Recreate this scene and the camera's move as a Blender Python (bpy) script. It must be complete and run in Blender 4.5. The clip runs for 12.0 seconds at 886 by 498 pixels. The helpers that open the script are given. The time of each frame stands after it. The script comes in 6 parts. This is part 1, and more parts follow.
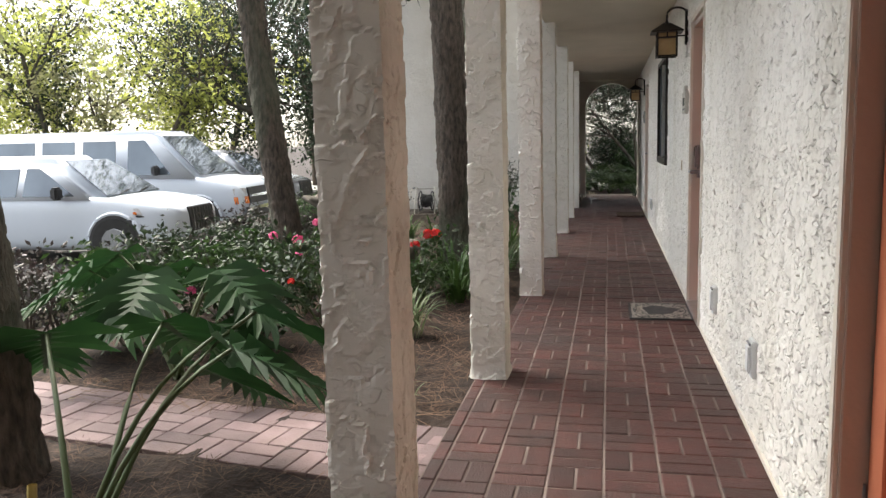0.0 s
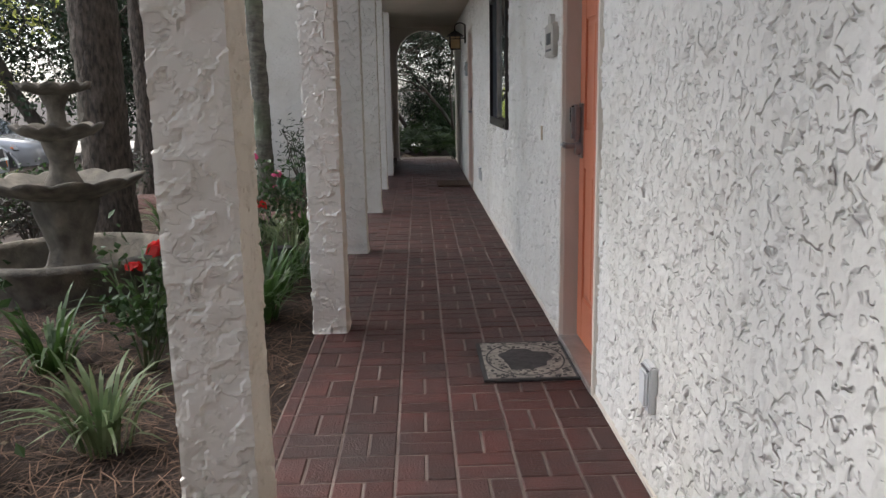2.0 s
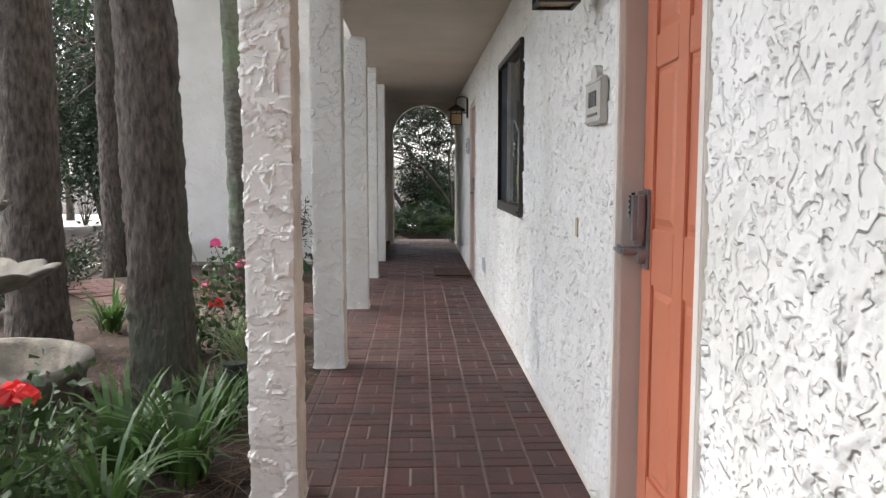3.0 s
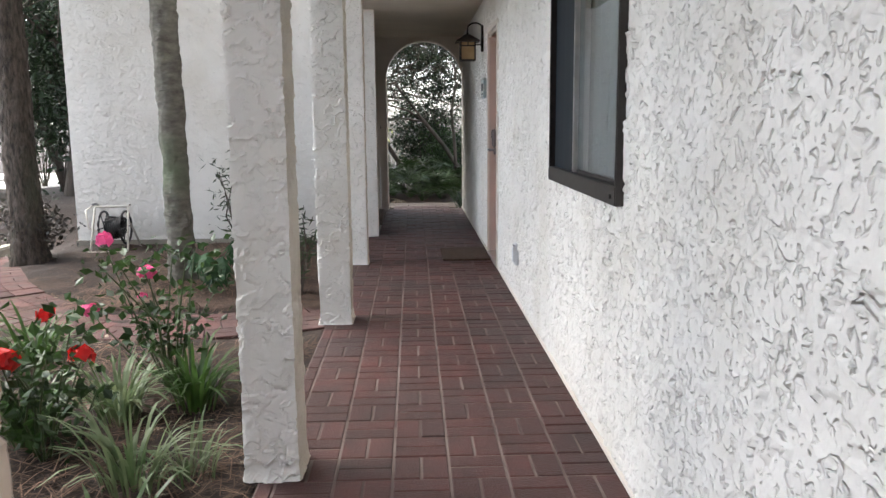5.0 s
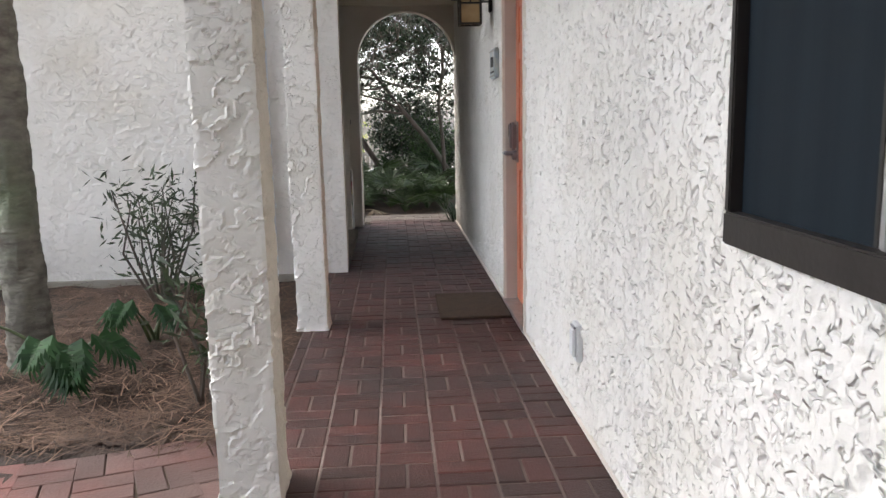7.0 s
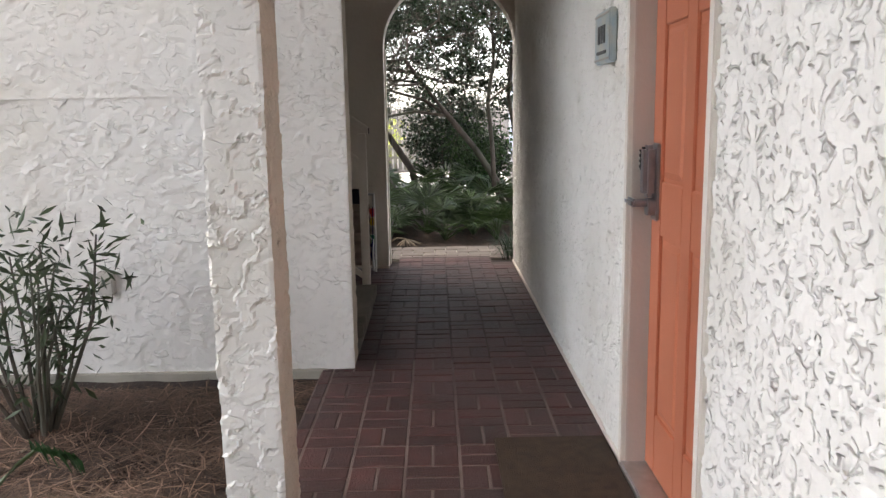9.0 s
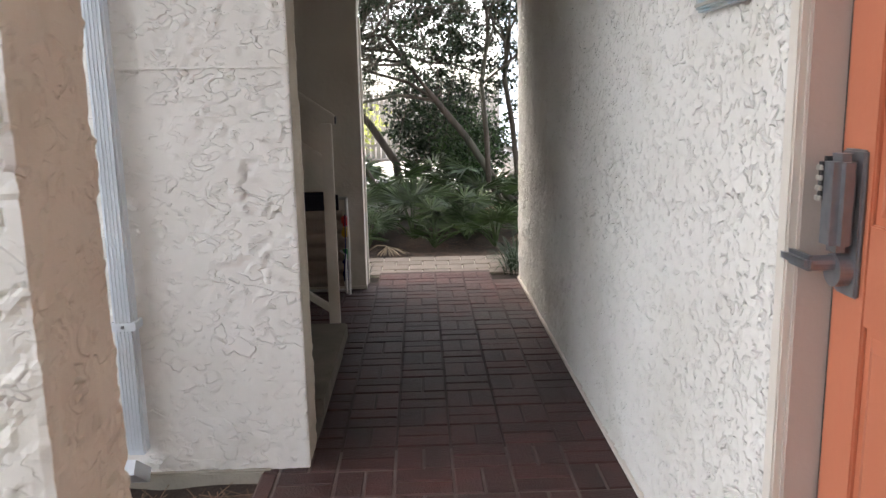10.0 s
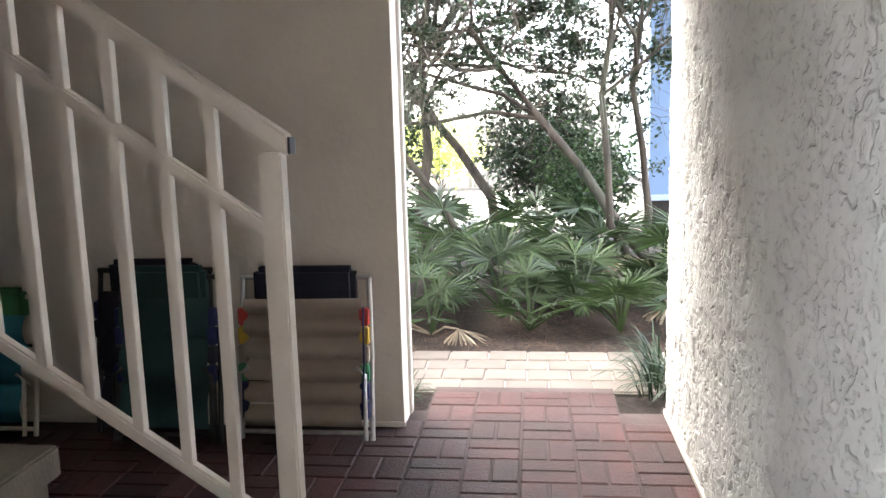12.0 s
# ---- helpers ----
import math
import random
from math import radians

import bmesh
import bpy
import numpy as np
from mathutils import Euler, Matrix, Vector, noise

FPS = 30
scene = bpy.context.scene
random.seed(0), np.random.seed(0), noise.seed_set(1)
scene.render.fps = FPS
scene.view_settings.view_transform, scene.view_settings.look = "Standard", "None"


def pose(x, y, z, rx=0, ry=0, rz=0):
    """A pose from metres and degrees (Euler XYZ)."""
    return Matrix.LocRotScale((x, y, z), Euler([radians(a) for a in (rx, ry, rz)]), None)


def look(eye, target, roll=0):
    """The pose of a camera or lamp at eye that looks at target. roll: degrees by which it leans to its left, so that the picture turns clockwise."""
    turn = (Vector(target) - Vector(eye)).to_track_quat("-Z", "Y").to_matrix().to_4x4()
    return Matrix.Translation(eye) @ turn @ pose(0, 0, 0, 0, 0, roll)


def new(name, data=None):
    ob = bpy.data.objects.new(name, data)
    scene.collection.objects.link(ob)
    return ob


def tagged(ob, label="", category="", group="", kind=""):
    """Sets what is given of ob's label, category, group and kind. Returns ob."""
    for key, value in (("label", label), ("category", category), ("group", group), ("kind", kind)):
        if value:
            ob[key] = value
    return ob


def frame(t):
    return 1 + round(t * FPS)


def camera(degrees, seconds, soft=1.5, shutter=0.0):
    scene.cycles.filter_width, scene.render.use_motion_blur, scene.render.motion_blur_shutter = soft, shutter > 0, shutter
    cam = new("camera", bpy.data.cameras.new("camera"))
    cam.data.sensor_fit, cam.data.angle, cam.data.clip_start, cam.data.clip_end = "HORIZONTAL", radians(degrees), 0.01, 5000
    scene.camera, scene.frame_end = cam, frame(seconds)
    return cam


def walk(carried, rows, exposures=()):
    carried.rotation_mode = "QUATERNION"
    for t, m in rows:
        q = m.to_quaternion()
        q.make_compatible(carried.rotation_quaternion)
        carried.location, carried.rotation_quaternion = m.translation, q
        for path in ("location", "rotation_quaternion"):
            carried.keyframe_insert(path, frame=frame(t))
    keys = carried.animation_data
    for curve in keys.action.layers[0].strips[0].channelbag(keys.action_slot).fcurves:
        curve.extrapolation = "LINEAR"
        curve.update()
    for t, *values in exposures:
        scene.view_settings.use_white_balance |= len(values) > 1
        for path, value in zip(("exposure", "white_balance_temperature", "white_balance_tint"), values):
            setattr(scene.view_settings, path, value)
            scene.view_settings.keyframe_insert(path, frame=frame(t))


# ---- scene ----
cam = camera(58.7, 12.0, soft=1.4, shutter=0.12)
PATH = [
    (0, (-0.007, 0.346, 1.243), (-0.441, 2.392, 0.959), -1.4),
    (0.5, (-0.082, 0.882, 1.246), (-0.541, 2.923, 0.972), -1.6),
    (1, (-0.094, 1.453, 1.247), (-0.339, 3.527, 0.948), -1.1),
    (1.5, (-0.128, 2.028, 1.241), (-0.139, 4.101, 0.848), -2.1),
    (2, (-0.124, 2.558, 1.241), (-0.066, 4.627, 0.831), -1),
    (2.5, (-0.126, 3.171, 1.25), (-0.052, 5.26, 0.965), 0),
    (3, (-0.093, 3.791, 1.238), (-0.023, 5.889, 1.033), 0),
    (3.5, (-0.083, 4.392, 1.251), (-0.006, 6.489, 1.028), -0.6),
    (5.5, (-0.148, 6.663, 1.233), (-0.071, 8.743, 0.885), -0.5),
    (6, (-0.126, 7.285, 1.226), (-0.035, 9.368, 0.905), -1.1),
    (6.5, (-0.142, 7.907, 1.22), (-0.024, 9.988, 0.891), -1.1),
    (7, (-0.137, 8.471, 1.226), (-0.012, 10.548, 0.875), -1.2),
    (9, (-0.094, 10.816, 1.293), (-0.077, 12.895, 0.936), -1),
    (9.5, (-0.105, 11.41, 1.29), (-0.084, 13.489, 0.933), -1.2),
    (10, (-0.109, 12.107, 1.285), (-0.054, 14.179, 0.889), -1.2),
    (10.5, (-0.13, 12.728, 1.271), (-0.041, 14.787, 0.823), -1.6),
    (11, (-0.109, 13.356, 1.268), (-0.021, 15.422, 0.847), -1.9),
    (11.5, (-0.08, 13.852, 1.245), (-0.1166, 15.933, 0.895), -0.9),
    (12, (0.04, 14.379, 1.223), (-0.205, 16.449, 0.897), -1.6),
]
EXPOSURES = [(0.0, 2.1, 6950, 8), (0.5, 2.05, 7250, 9), (1.0, 1.62, 7350, 11), (1.6, 1.5, 6550, 8), (2.0, 1.7, 6500, 10), (2.6, 2.4, 6500, 10), (3.5, 2.55, 6500, 10), (6.0, 2.72, 6500, 10), (7.0, 2.75, 6650, 11), (9.0, 2.88, 6850, 12), (10.5, 3.22, 6850, 12), (11.5, 3.8, 6700, 11), (12.0, 4.65, 6550, 10)]
walk(cam, [(t, look(eye, target, roll)) for t, eye, target, roll in PATH], EXPOSURES)

# ---- world, sun ----
world = bpy.data.worlds.new("sky")
scene.world = world
world.use_nodes = True
wt = world.node_tree
sky = wt.nodes.new("ShaderNodeTexSky")
sky.sky_type = 'NISHITA'
sky.sun_disc = False
sky.sun_elevation = radians(58)
sky.sun_rotation = radians(-58)
sky.air_density, sky.dust_density, sky.ozone_density = 1.0, 2.5, 2.0
wt.nodes["Background"].inputs[1].default_value = 0.15
soft = wt.nodes.new("ShaderNodeHueSaturation")
soft.inputs["Saturation"].default_value = 0.4
wt.links.new(sky.outputs[0], soft.inputs["Color"])
wt.links.new(soft.outputs[0], wt.nodes["Background"].inputs[0])
sun = new("sun", bpy.data.lights.new("sun", 'SUN'))
sun.data.energy, sun.data.angle, sun.data.color = 1.7, radians(45), (1.0, 0.95, 0.86)
sun.matrix_world = look((-9, 5.5, 17), (0, 0, 0))
scene.view_settings.exposure = 0.0


# ---- materials ----
def mat(name, c1, c2=None, scale=6.0, rough=0.8, bump=0.0, bscale=60.0, metal=0.0, fine=0.0, stretch=(1, 1, 1), vary="", amount=0.0, leaf=0.0, spec=0.5, stain=None, stain_scale=1.2, detail=6.0, bdist=0.01):
    m = bpy.data.materials.new(name)
    m.use_nodes = True
    nt = m.node_tree
    b = nt.nodes["Principled BSDF"]
    b.inputs["Roughness"].default_value = rough
    b.inputs["Metallic"].default_value = metal
    b.inputs["Specular IOR Level"].default_value = spec
    geo = nt.nodes.new("ShaderNodeNewGeometry")
    mp = nt.nodes.new("ShaderNodeMapping")
    mp.inputs["Scale"].default_value = stretch
    nt.links.new(geo.outputs["Position"], mp.inputs["Vector"])
    c2 = c2 or c1
    n1 = nt.nodes.new("ShaderNodeTexNoise")
    n1.inputs["Scale"].default_value, n1.inputs["Detail"].default_value = scale, detail
    nt.links.new(mp.outputs[0], n1.inputs["Vector"])
    ramp = nt.nodes.new("ShaderNodeMapRange")
    ramp.inputs["From Min"].default_value, ramp.inputs["From Max"].default_value = 0.32, 0.68
    nt.links.new(n1.outputs["Fac"], ramp.inputs["Value"])
    mix = nt.nodes.new("ShaderNodeMix")
    mix.data_type = 'RGBA'
    mix.inputs["A"].default_value, mix.inputs["B"].default_value = (*c1, 1), (*c2, 1)
    nt.links.new(ramp.outputs[0], mix.inputs["Factor"])
    col = mix.outputs["Result"]
    if stain:
        n2 = nt.nodes.new("ShaderNodeTexNoise")
        n2.inputs["Scale"].default_value, n2.inputs["Detail"].default_value = stain_scale, 8.0
        nt.links.new(mp.outputs[0], n2.inputs["Vector"])
        r2 = nt.nodes.new("ShaderNodeMapRange")
        r2.inputs["From Min"].default_value, r2.inputs["From Max"].default_value = 0.52, 0.75
        nt.links.new(n2.outputs["Fac"], r2.inputs["Value"])
        mx = nt.nodes.new("ShaderNodeMix")
        mx.data_type = 'RGBA'
        mx.inputs["B"].default_value = (*stain, 1)
        nt.links.new(r2.outputs[0], mx.inputs["Factor"])
        nt.links.new(col, mx.inputs["A"])
        col = mx.outputs["Result"]
    if vary:
        if vary == "island":
            rnd = geo.outputs["Random Per Island"]
        else:
            rnd = nt.nodes.new("ShaderNodeObjectInfo").outputs["Random"]
        hs = nt.nodes.new("ShaderNodeHueSaturation")
        mr = nt.nodes.new("ShaderNodeMapRange")
        mr.inputs["To Min"].default_value, mr.inputs["To Max"].default_value = 1 - amount, 1 + amount
        nt.links.new(rnd, mr.inputs["Value"])
        nt.links.new(mr.outputs[0], hs.inputs["Value"])
        nt.links.new(col, hs.inputs["Color"])
        col = hs.outputs["Color"]
    nt.links.new(col, b.inputs["Base Color"])
    if bump:
        n3 = nt.nodes.new("ShaderNodeTexNoise")
        n3.inputs["Scale"].default_value, n3.inputs["Detail"].default_value = bscale, 5.0
        nt.links.new(mp.outputs[0], n3.inputs["Vector"])
        bp = nt.nodes.new("ShaderNodeBump")
        bp.inputs["Strength"].default_value, bp.inputs["Distance"].default_value = bump, bdist
        nt.links.new(n3.outputs["Fac"], bp.inputs["Height"])
        nt.links.new(bp.outputs[0], b.inputs["Normal"])
    if leaf:
        tr = nt.nodes.new("ShaderNodeBsdfTranslucent")
        nt.links.new(col, tr.inputs["Color"])
        ms = nt.nodes.new("ShaderNodeMixShader")
        ms.inputs[0].default_value = leaf
        nt.links.new(b.outputs[0], ms.inputs[1])
        nt.links.new(tr.outputs[0], ms.inputs[2])
        nt.links.new(ms.outputs[0], nt.nodes["Material Output"].inputs[0])
    return m


STUCCO = mat("stucco", (0.82, 0.80, 0.765), (0.77, 0.75, 0.71), 3.0, 0.85, 0.5, 90.0, stain=(0.70, 0.67, 0.61), stain_scale=1.6)
def stucco_marks(m, scale, dist, flaps=False):
    """Trowel flaps: broken crevices along their edges, on top of the modelled relief."""
    nt = m.node_tree
    b = nt.nodes["Principled BSDF"]
    geo = nt.nodes.new("ShaderNodeNewGeometry")

    place = nt.nodes.new("ShaderNodeMapping")
    place.inputs["Scale"].default_value = (1, 1, 1.5) if flaps else (1, 1, 1)
    nt.links.new(geo.outputs["Position"], place.inputs["Vector"])

    def field(sc, detail, distort):
        n = nt.nodes.new("ShaderNodeTexNoise")
        n.inputs["Scale"].default_value, n.inputs["Detail"].default_value, n.inputs["Distortion"].default_value = sc, detail, distort
        nt.links.new(place.outputs[0], n.inputs["Vector"])
        return n.outputs["Fac"]

    def calc(op, a, c):
        n = nt.nodes.new("ShaderNodeMath")
        n.operation = op
        for k, v in enumerate((a, c)):
            if v is None:
                continue
            if isinstance(v, float):
                n.inputs[k].default_value = v
            else:
                nt.links.new(v, n.inputs[k])
        return n.outputs[0]

    def ease(v, lo, hi, a, c):
        r = nt.nodes.new("ShaderNodeMapRange")
        r.interpolation_type = 'SMOOTHSTEP'
        for nm, q in (("From Min", lo), ("From Max", hi), ("To Min", a), ("To Max", c)):
            r.inputs[nm].default_value = q
        nt.links.new(v, r.inputs["Value"])
        return r.outputs[0]
    # short worm-like crevices: contour lines of a noise, broken up by a second one
    total = None
    if flaps:
        # sharp one-sided edges left by the trowel, fading out along their length
        for sc, lo, hi, height in ((scale, 0.50, 0.55, 1.0), (scale * 1.9, 0.54, 0.59, 0.5)):
            h = calc('MULTIPLY', ease(field(sc, 1.2, 0.8), lo, hi, 0.0, height), ease(field(sc * 0.9, 0.5, 0.0), 0.47, 0.62, 0.0, 1.0))
            total = h if total is None else calc('ADD', total, h)
    else:
        for sc, wide, lo, hi, depth in ((scale * 1.3, 0.085, 0.52, 0.62, 1.0), (scale * 2.3, 0.09, 0.55, 0.63, 0.6)):
            line = ease(calc('ABSOLUTE', calc('SUBTRACT', field(sc, 0.6, 0.9), 0.5), None), 0.0, wide, -depth, 0.0)
            h = calc('MULTIPLY', line, ease(field(sc * 1.9, 0.0, 0.0), lo, hi, 0.0, 1.0))
            total = h if total is None else calc('ADD', total, h)
        total = calc('ADD', total, ease(field(scale * 0.9, 1.5, 0.5), 0.46, 0.54, 0.0, 0.28))
    total = calc('ADD', total, ease(field(scale * 9, 3.0, 0.0), 0.3, 0.7, 0.0, 0.06))
    bp = nt.nodes.new("ShaderNodeBump")
    bp.inputs["Strength"].default_value, bp.inputs["Distance"].default_value = 1.0, dist
    nt.links.new(total, bp.inputs["Height"])
    nt.links.new(bp.outputs[0], b.inputs["Normal"])


STUCCO_ROUGH = mat("stucco_rough", (0.82, 0.80, 0.765), (0.77, 0.75, 0.71), 3.0, 0.85, 0.5, 90.0, stain=(0.70, 0.67, 0.61), stain_scale=1.6)
stucco_marks(STUCCO_ROUGH, 10.0, 0.0105)
STUCCO_EVEN = mat("stucco_even", (0.82, 0.80, 0.765), (0.77, 0.75, 0.71), 3.0, 0.85, 0.5, 90.0, stain=(0.70, 0.67, 0.61), stain_scale=1.6)
stucco_marks(STUCCO_EVEN, 11.5, 0.0068)
stucco_marks(STUCCO, 13.0, 0.0042, True)
STUCCO_FAR = mat("stucco_smooth", (0.82, 0.80, 0.765), (0.78, 0.755, 0.72), 1.5, 0.85, 0.6, 25.0, stain=(0.72, 0.69, 0.64))
ARCHPAINT = mat("cream_arch_paint", (0.76, 0.71, 0.63), (0.70, 0.65, 0.58), 2.0, 0.8, 0.3, 40.0, stain=(0.62, 0.57, 0.50))
# dark so that the added south walls bounce little light
SOUTHBLOCK = mat("light_blocker_brown", (0.15, 0.12, 0.10), (0.12, 0.10, 0.085), 2.0, 0.85, 0.4, 40.0)
# shade and warm bounce on faces turned to the walkway, put into the colour
INNERSHADE = mat("shaded_inner_face_tan", (0.66, 0.595, 0.50), (0.60, 0.54, 0.45), 3.0, 0.8, 0.5, 38.0, stain=(0.50, 0.44, 0.36), stain_scale=3.2)
stucco_marks(INNERSHADE, 12.0, 0.0038, True)
CEILING = mat("ceiling_paint", (0.62, 0.56, 0.46), (0.55, 0.50, 0.41), 2.0, 0.8, 0.2, 50.0)
BRICK = mat("brick", (0.070, 0.0208, 0.0182), (0.039, 0.0150, 0.0137), 7.0, 0.55, 0.6, 110.0, vary="object", amount=0.35, stain=(0.040, 0.027, 0.027), stain_scale=1.3)
BRICK_REST = mat("brick_rest", (0.070, 0.0208, 0.0182), (0.039, 0.0150, 0.0137), 7.0, 0.55, 0.6, 110.0, vary="island", amount=0.35, stain=(0.040, 0.027, 0.027), stain_scale=1.3)
PATHBRICK = mat("path_brick", (0.225, 0.160, 0.165), (0.165, 0.115, 0.118), 7.0, 0.75, 0.5, 90.0, vary="object", amount=0.3, stain=(0.15, 0.10, 0.09))
MORTAR = mat("mortar", (0.23, 0.185, 0.168), (0.10, 0.075, 0.069), 2.6, 0.9, 0.5, 80.0, stain=(0.055, 0.036, 0.034), stain_scale=1.7)
STEPSTONE = mat("dirty_step_concrete", (0.24, 0.215, 0.18), (0.16, 0.145, 0.12), 5.0, 0.85, 0.4, 80.0, stain=(0.10, 0.09, 0.075), stain_scale=2.5)
DARKJOINT = mat("dark_joint", (0.085, 0.060, 0.057), (0.055, 0.036, 0.034), 3.0, 0.9, 0.5, 80.0, stain=(0.12, 0.092, 0.087), stain_scale=2.0)
PAVER = mat("paver", (0.19, 0.16, 0.14), (0.15, 0.126, 0.11), 6.0, 0.85, 0.4, 90.0, vary="object", amount=0.15)
CONCRETE = mat("concrete", (0.42, 0.39, 0.33), (0.30, 0.28, 0.24), 5.0, 0.85, 0.4, 80.0, stain=(0.2, 0.18, 0.15))
ORANGE = mat("orange_door_paint", (0.54, 0.178, 0.098), (0.49, 0.162, 0.09), 2.0, 0.42, 0.05, 60.0)
TAUPE = mat("taupe_frame_paint", (0.56, 0.48, 0.43), (0.51, 0.44, 0.39), 3.0, 0.5, 0.1, 60.0)
FRAMEWHITE = mat("off_white_trim_paint", (0.72, 0.67, 0.60), (0.66, 0.61, 0.55), 3.0, 0.55, 0.1, 60.0)
BRONZE = mat("dark_bronze_metal", (0.028, 0.024, 0.023), (0.042, 0.037, 0.035), 8.0, 0.45, 0.1, 60.0, 0.3)
IRON = mat("black_iron", (0.02, 0.018, 0.016), (0.035, 0.03, 0.026), 20.0, 0.5, 0.1, 90.0, 0.4)
STEEL = mat("satin_steel", (0.30, 0.31, 0.335), (0.24, 0.25, 0.27), 30.0, 0.33, 0.0, 60.0, 0.7)
ALU = mat("aluminium", (0.62, 0.62, 0.62), (0.5, 0.5, 0.5), 20.0, 0.4, 0.0, 60.0, 0.9)
BLACK = mat("black_plastic", (0.02, 0.02, 0.022), (0.03, 0.03, 0.032), 10.0, 0.5)
RAILPAINT = mat("cream_rail_paint", (0.74, 0.69, 0.62), (0.68, 0.63, 0.56), 6.0, 0.45, 0.1, 70.0)
WHITEPAINT = mat("white_car_paint", (0.56, 0.61, 0.68), (0.53, 0.58, 0.65), 1.0, 0.22)
SILVERPAINT = mat("silver_car_paint", (0.42, 0.43, 0.45), (0.38, 0.39, 0.41), 1.0, 0.25, metal=0.5)
CARGLASS = mat("car_glass", (0.16, 0.19, 0.22), (0.10, 0.12, 0.145), 1.0, 0.05, metal=0.45, spec=0.9)
TYRE = mat("tyre_rubber", (0.02, 0.02, 0.02), (0.03, 0.03, 0.03), 12.0, 0.85)
LENS = mat("clear_lens", (0.35, 0.36, 0.38), (0.5, 0.5, 0.5), 30.0, 0.12)
AMBER = mat("amber_lens", (0.75, 0.2, 0.03), (0.65, 0.16, 0.03), 30.0, 0.2)
CHROME = mat("chrome", (0.7, 0.7, 0.7), (0.65, 0.65, 0.65), 5.0, 0.12, metal=1.0)
ASPHALT = mat("asphalt", (0.06, 0.058, 0.055), (0.045, 0.044, 0.043), 3.0, 0.9, 0.5, 200.0)
MULCH = mat("pine_straw", (0.029, 0.018, 0.014), (0.014, 0.009, 0.007), 26.0, 0.95, 1.0, 60.0, stain=(0.052, 0.033, 0.025), stain_scale=3.0, stretch=(1, 0.6, 1))
LONGSTRAW = mat("long_straw", (0.20, 0.125, 0.085), (0.05, 0.03, 0.021), 1.2, 0.9, vary="island", amount=0.6)
STRAW = mat("straw", (0.100, 0.060, 0.041), (0.038, 0.022, 0.015), 3.0, 0.9, vary="island", amount=0.5)
STONE = mat("weathered_cast_stone", (0.24, 0.215, 0.18), (0.09, 0.082, 0.07), 9.0, 0.9, 0.8, 60.0, stain=(0.09, 0.085, 0.075), stain_scale=3.5)
BARK = mat("bark", (0.117, 0.094, 0.078), (0.047, 0.039, 0.033), 10.0, 0.95, 1.0, 40.0, stretch=(1, 1, 0.25), stain=(0.10, 0.12, 0.085), stain_scale=1.0)
SLIMBARK = mat("lichen_palm_bark", (0.19, 0.18, 0.15), (0.085, 0.078, 0.065), 14.0, 0.95, 0.8, 30.0, bdist=0.02, stretch=(0.7, 0.7, 1.6), stain=(0.13, 0.165, 0.10), stain_scale=1.2)
PALMBARK = mat("palm_bark", (0.125, 0.100, 0.082), (0.034, 0.028, 0.024), 22.0, 0.95, 1.0, 38.0, bdist=0.03, stretch=(1.6, 1.6, 0.5), stain=(0.085, 0.10, 0.07), stain_scale=1.5)
GREEN = mat("green_leaf", (0.043, 0.086, 0.023), (0.023, 0.051, 0.016), 4.0, 0.45, vary="island", amount=0.5, leaf=0.3)
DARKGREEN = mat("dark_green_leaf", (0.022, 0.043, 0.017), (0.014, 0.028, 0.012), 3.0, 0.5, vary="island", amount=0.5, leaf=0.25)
# sunshine on the far foliage is put into these two pale colours
LIME = mat("sunlit_yellow_green_leaf", (0.46, 0.50, 0.13), (0.36, 0.40, 0.12), 1.5, 0.5, vary="island", amount=0.22, leaf=0.75)
OLIVE = mat("sunlit_olive_leaf", (0.42, 0.42, 0.24), (0.32, 0.33, 0.18), 1.5, 0.6, vary="island", amount=0.3, leaf=0.7)
GLOSSLEAF = mat("glossy_dark_leaf", (0.024, 0.070, 0.020), (0.012, 0.040, 0.014), 5.0, 0.6, spec=0.3, vary="island", amount=0.35, leaf=0.2)
GRASSY = mat("strap_leaf", (0.066, 0.133, 0.031), (0.039, 0.078, 0.023), 5.0, 0.4, vary="island", amount=0.45, leaf=0.3)
VARIEG = mat("striped_strap_leaf", (0.187, 0.226, 0.125), (0.070, 0.125, 0.047), 6.0, 0.45, vary="island", amount=0.4, leaf=0.3)
PALMETTO = mat("palmetto_leaf", (0.070, 0.112, 0.040), (0.032, 0.058, 0.023), 3.0, 0.42, vary="island", amount=0.4, leaf=0.25)
DRYLEAF = mat("dry_leaf", (0.30, 0.25, 0.185), (0.20, 0.155, 0.11), 5.0, 0.8, vary="island", amount=0.4)
PURPLE = mat("purple_brown_leaf", (0.06, 0.042, 0.045), (0.035, 0.04, 0.028), 4.0, 0.5, vary="island", amount=0.5, leaf=0.2)
MOSS = mat("grey_moss", (0.13, 0.14, 0.11), (0.08, 0.088, 0.068), 4.0, 0.9, vary="island", amount=0.4, leaf=0.4)
PINK = mat("pink_petal", (0.80, 0.12, 0.32), (0.72, 0.09, 0.27), 20.0, 0.6, vary="island", amount=0.25, leaf=0.3)
RED = mat("red_petal", (0.66, 0.02, 0.018), (0.55, 0.014, 0.014), 20.0, 0.6, vary="island", amount=0.3, leaf=0.3)
STEM = mat("green_stem", (0.045, 0.08, 0.028), (0.065, 0.08, 0.034), 10.0, 0.5)
YSTEM = mat("yellow_stem", (0.42, 0.33, 0.09), (0.30, 0.22, 0.07), 10.0, 0.5)
BLUEWALL = mat("blue_siding", (0.17, 0.25, 0.40), (0.15, 0.23, 0.37), 1.0, 0.7)
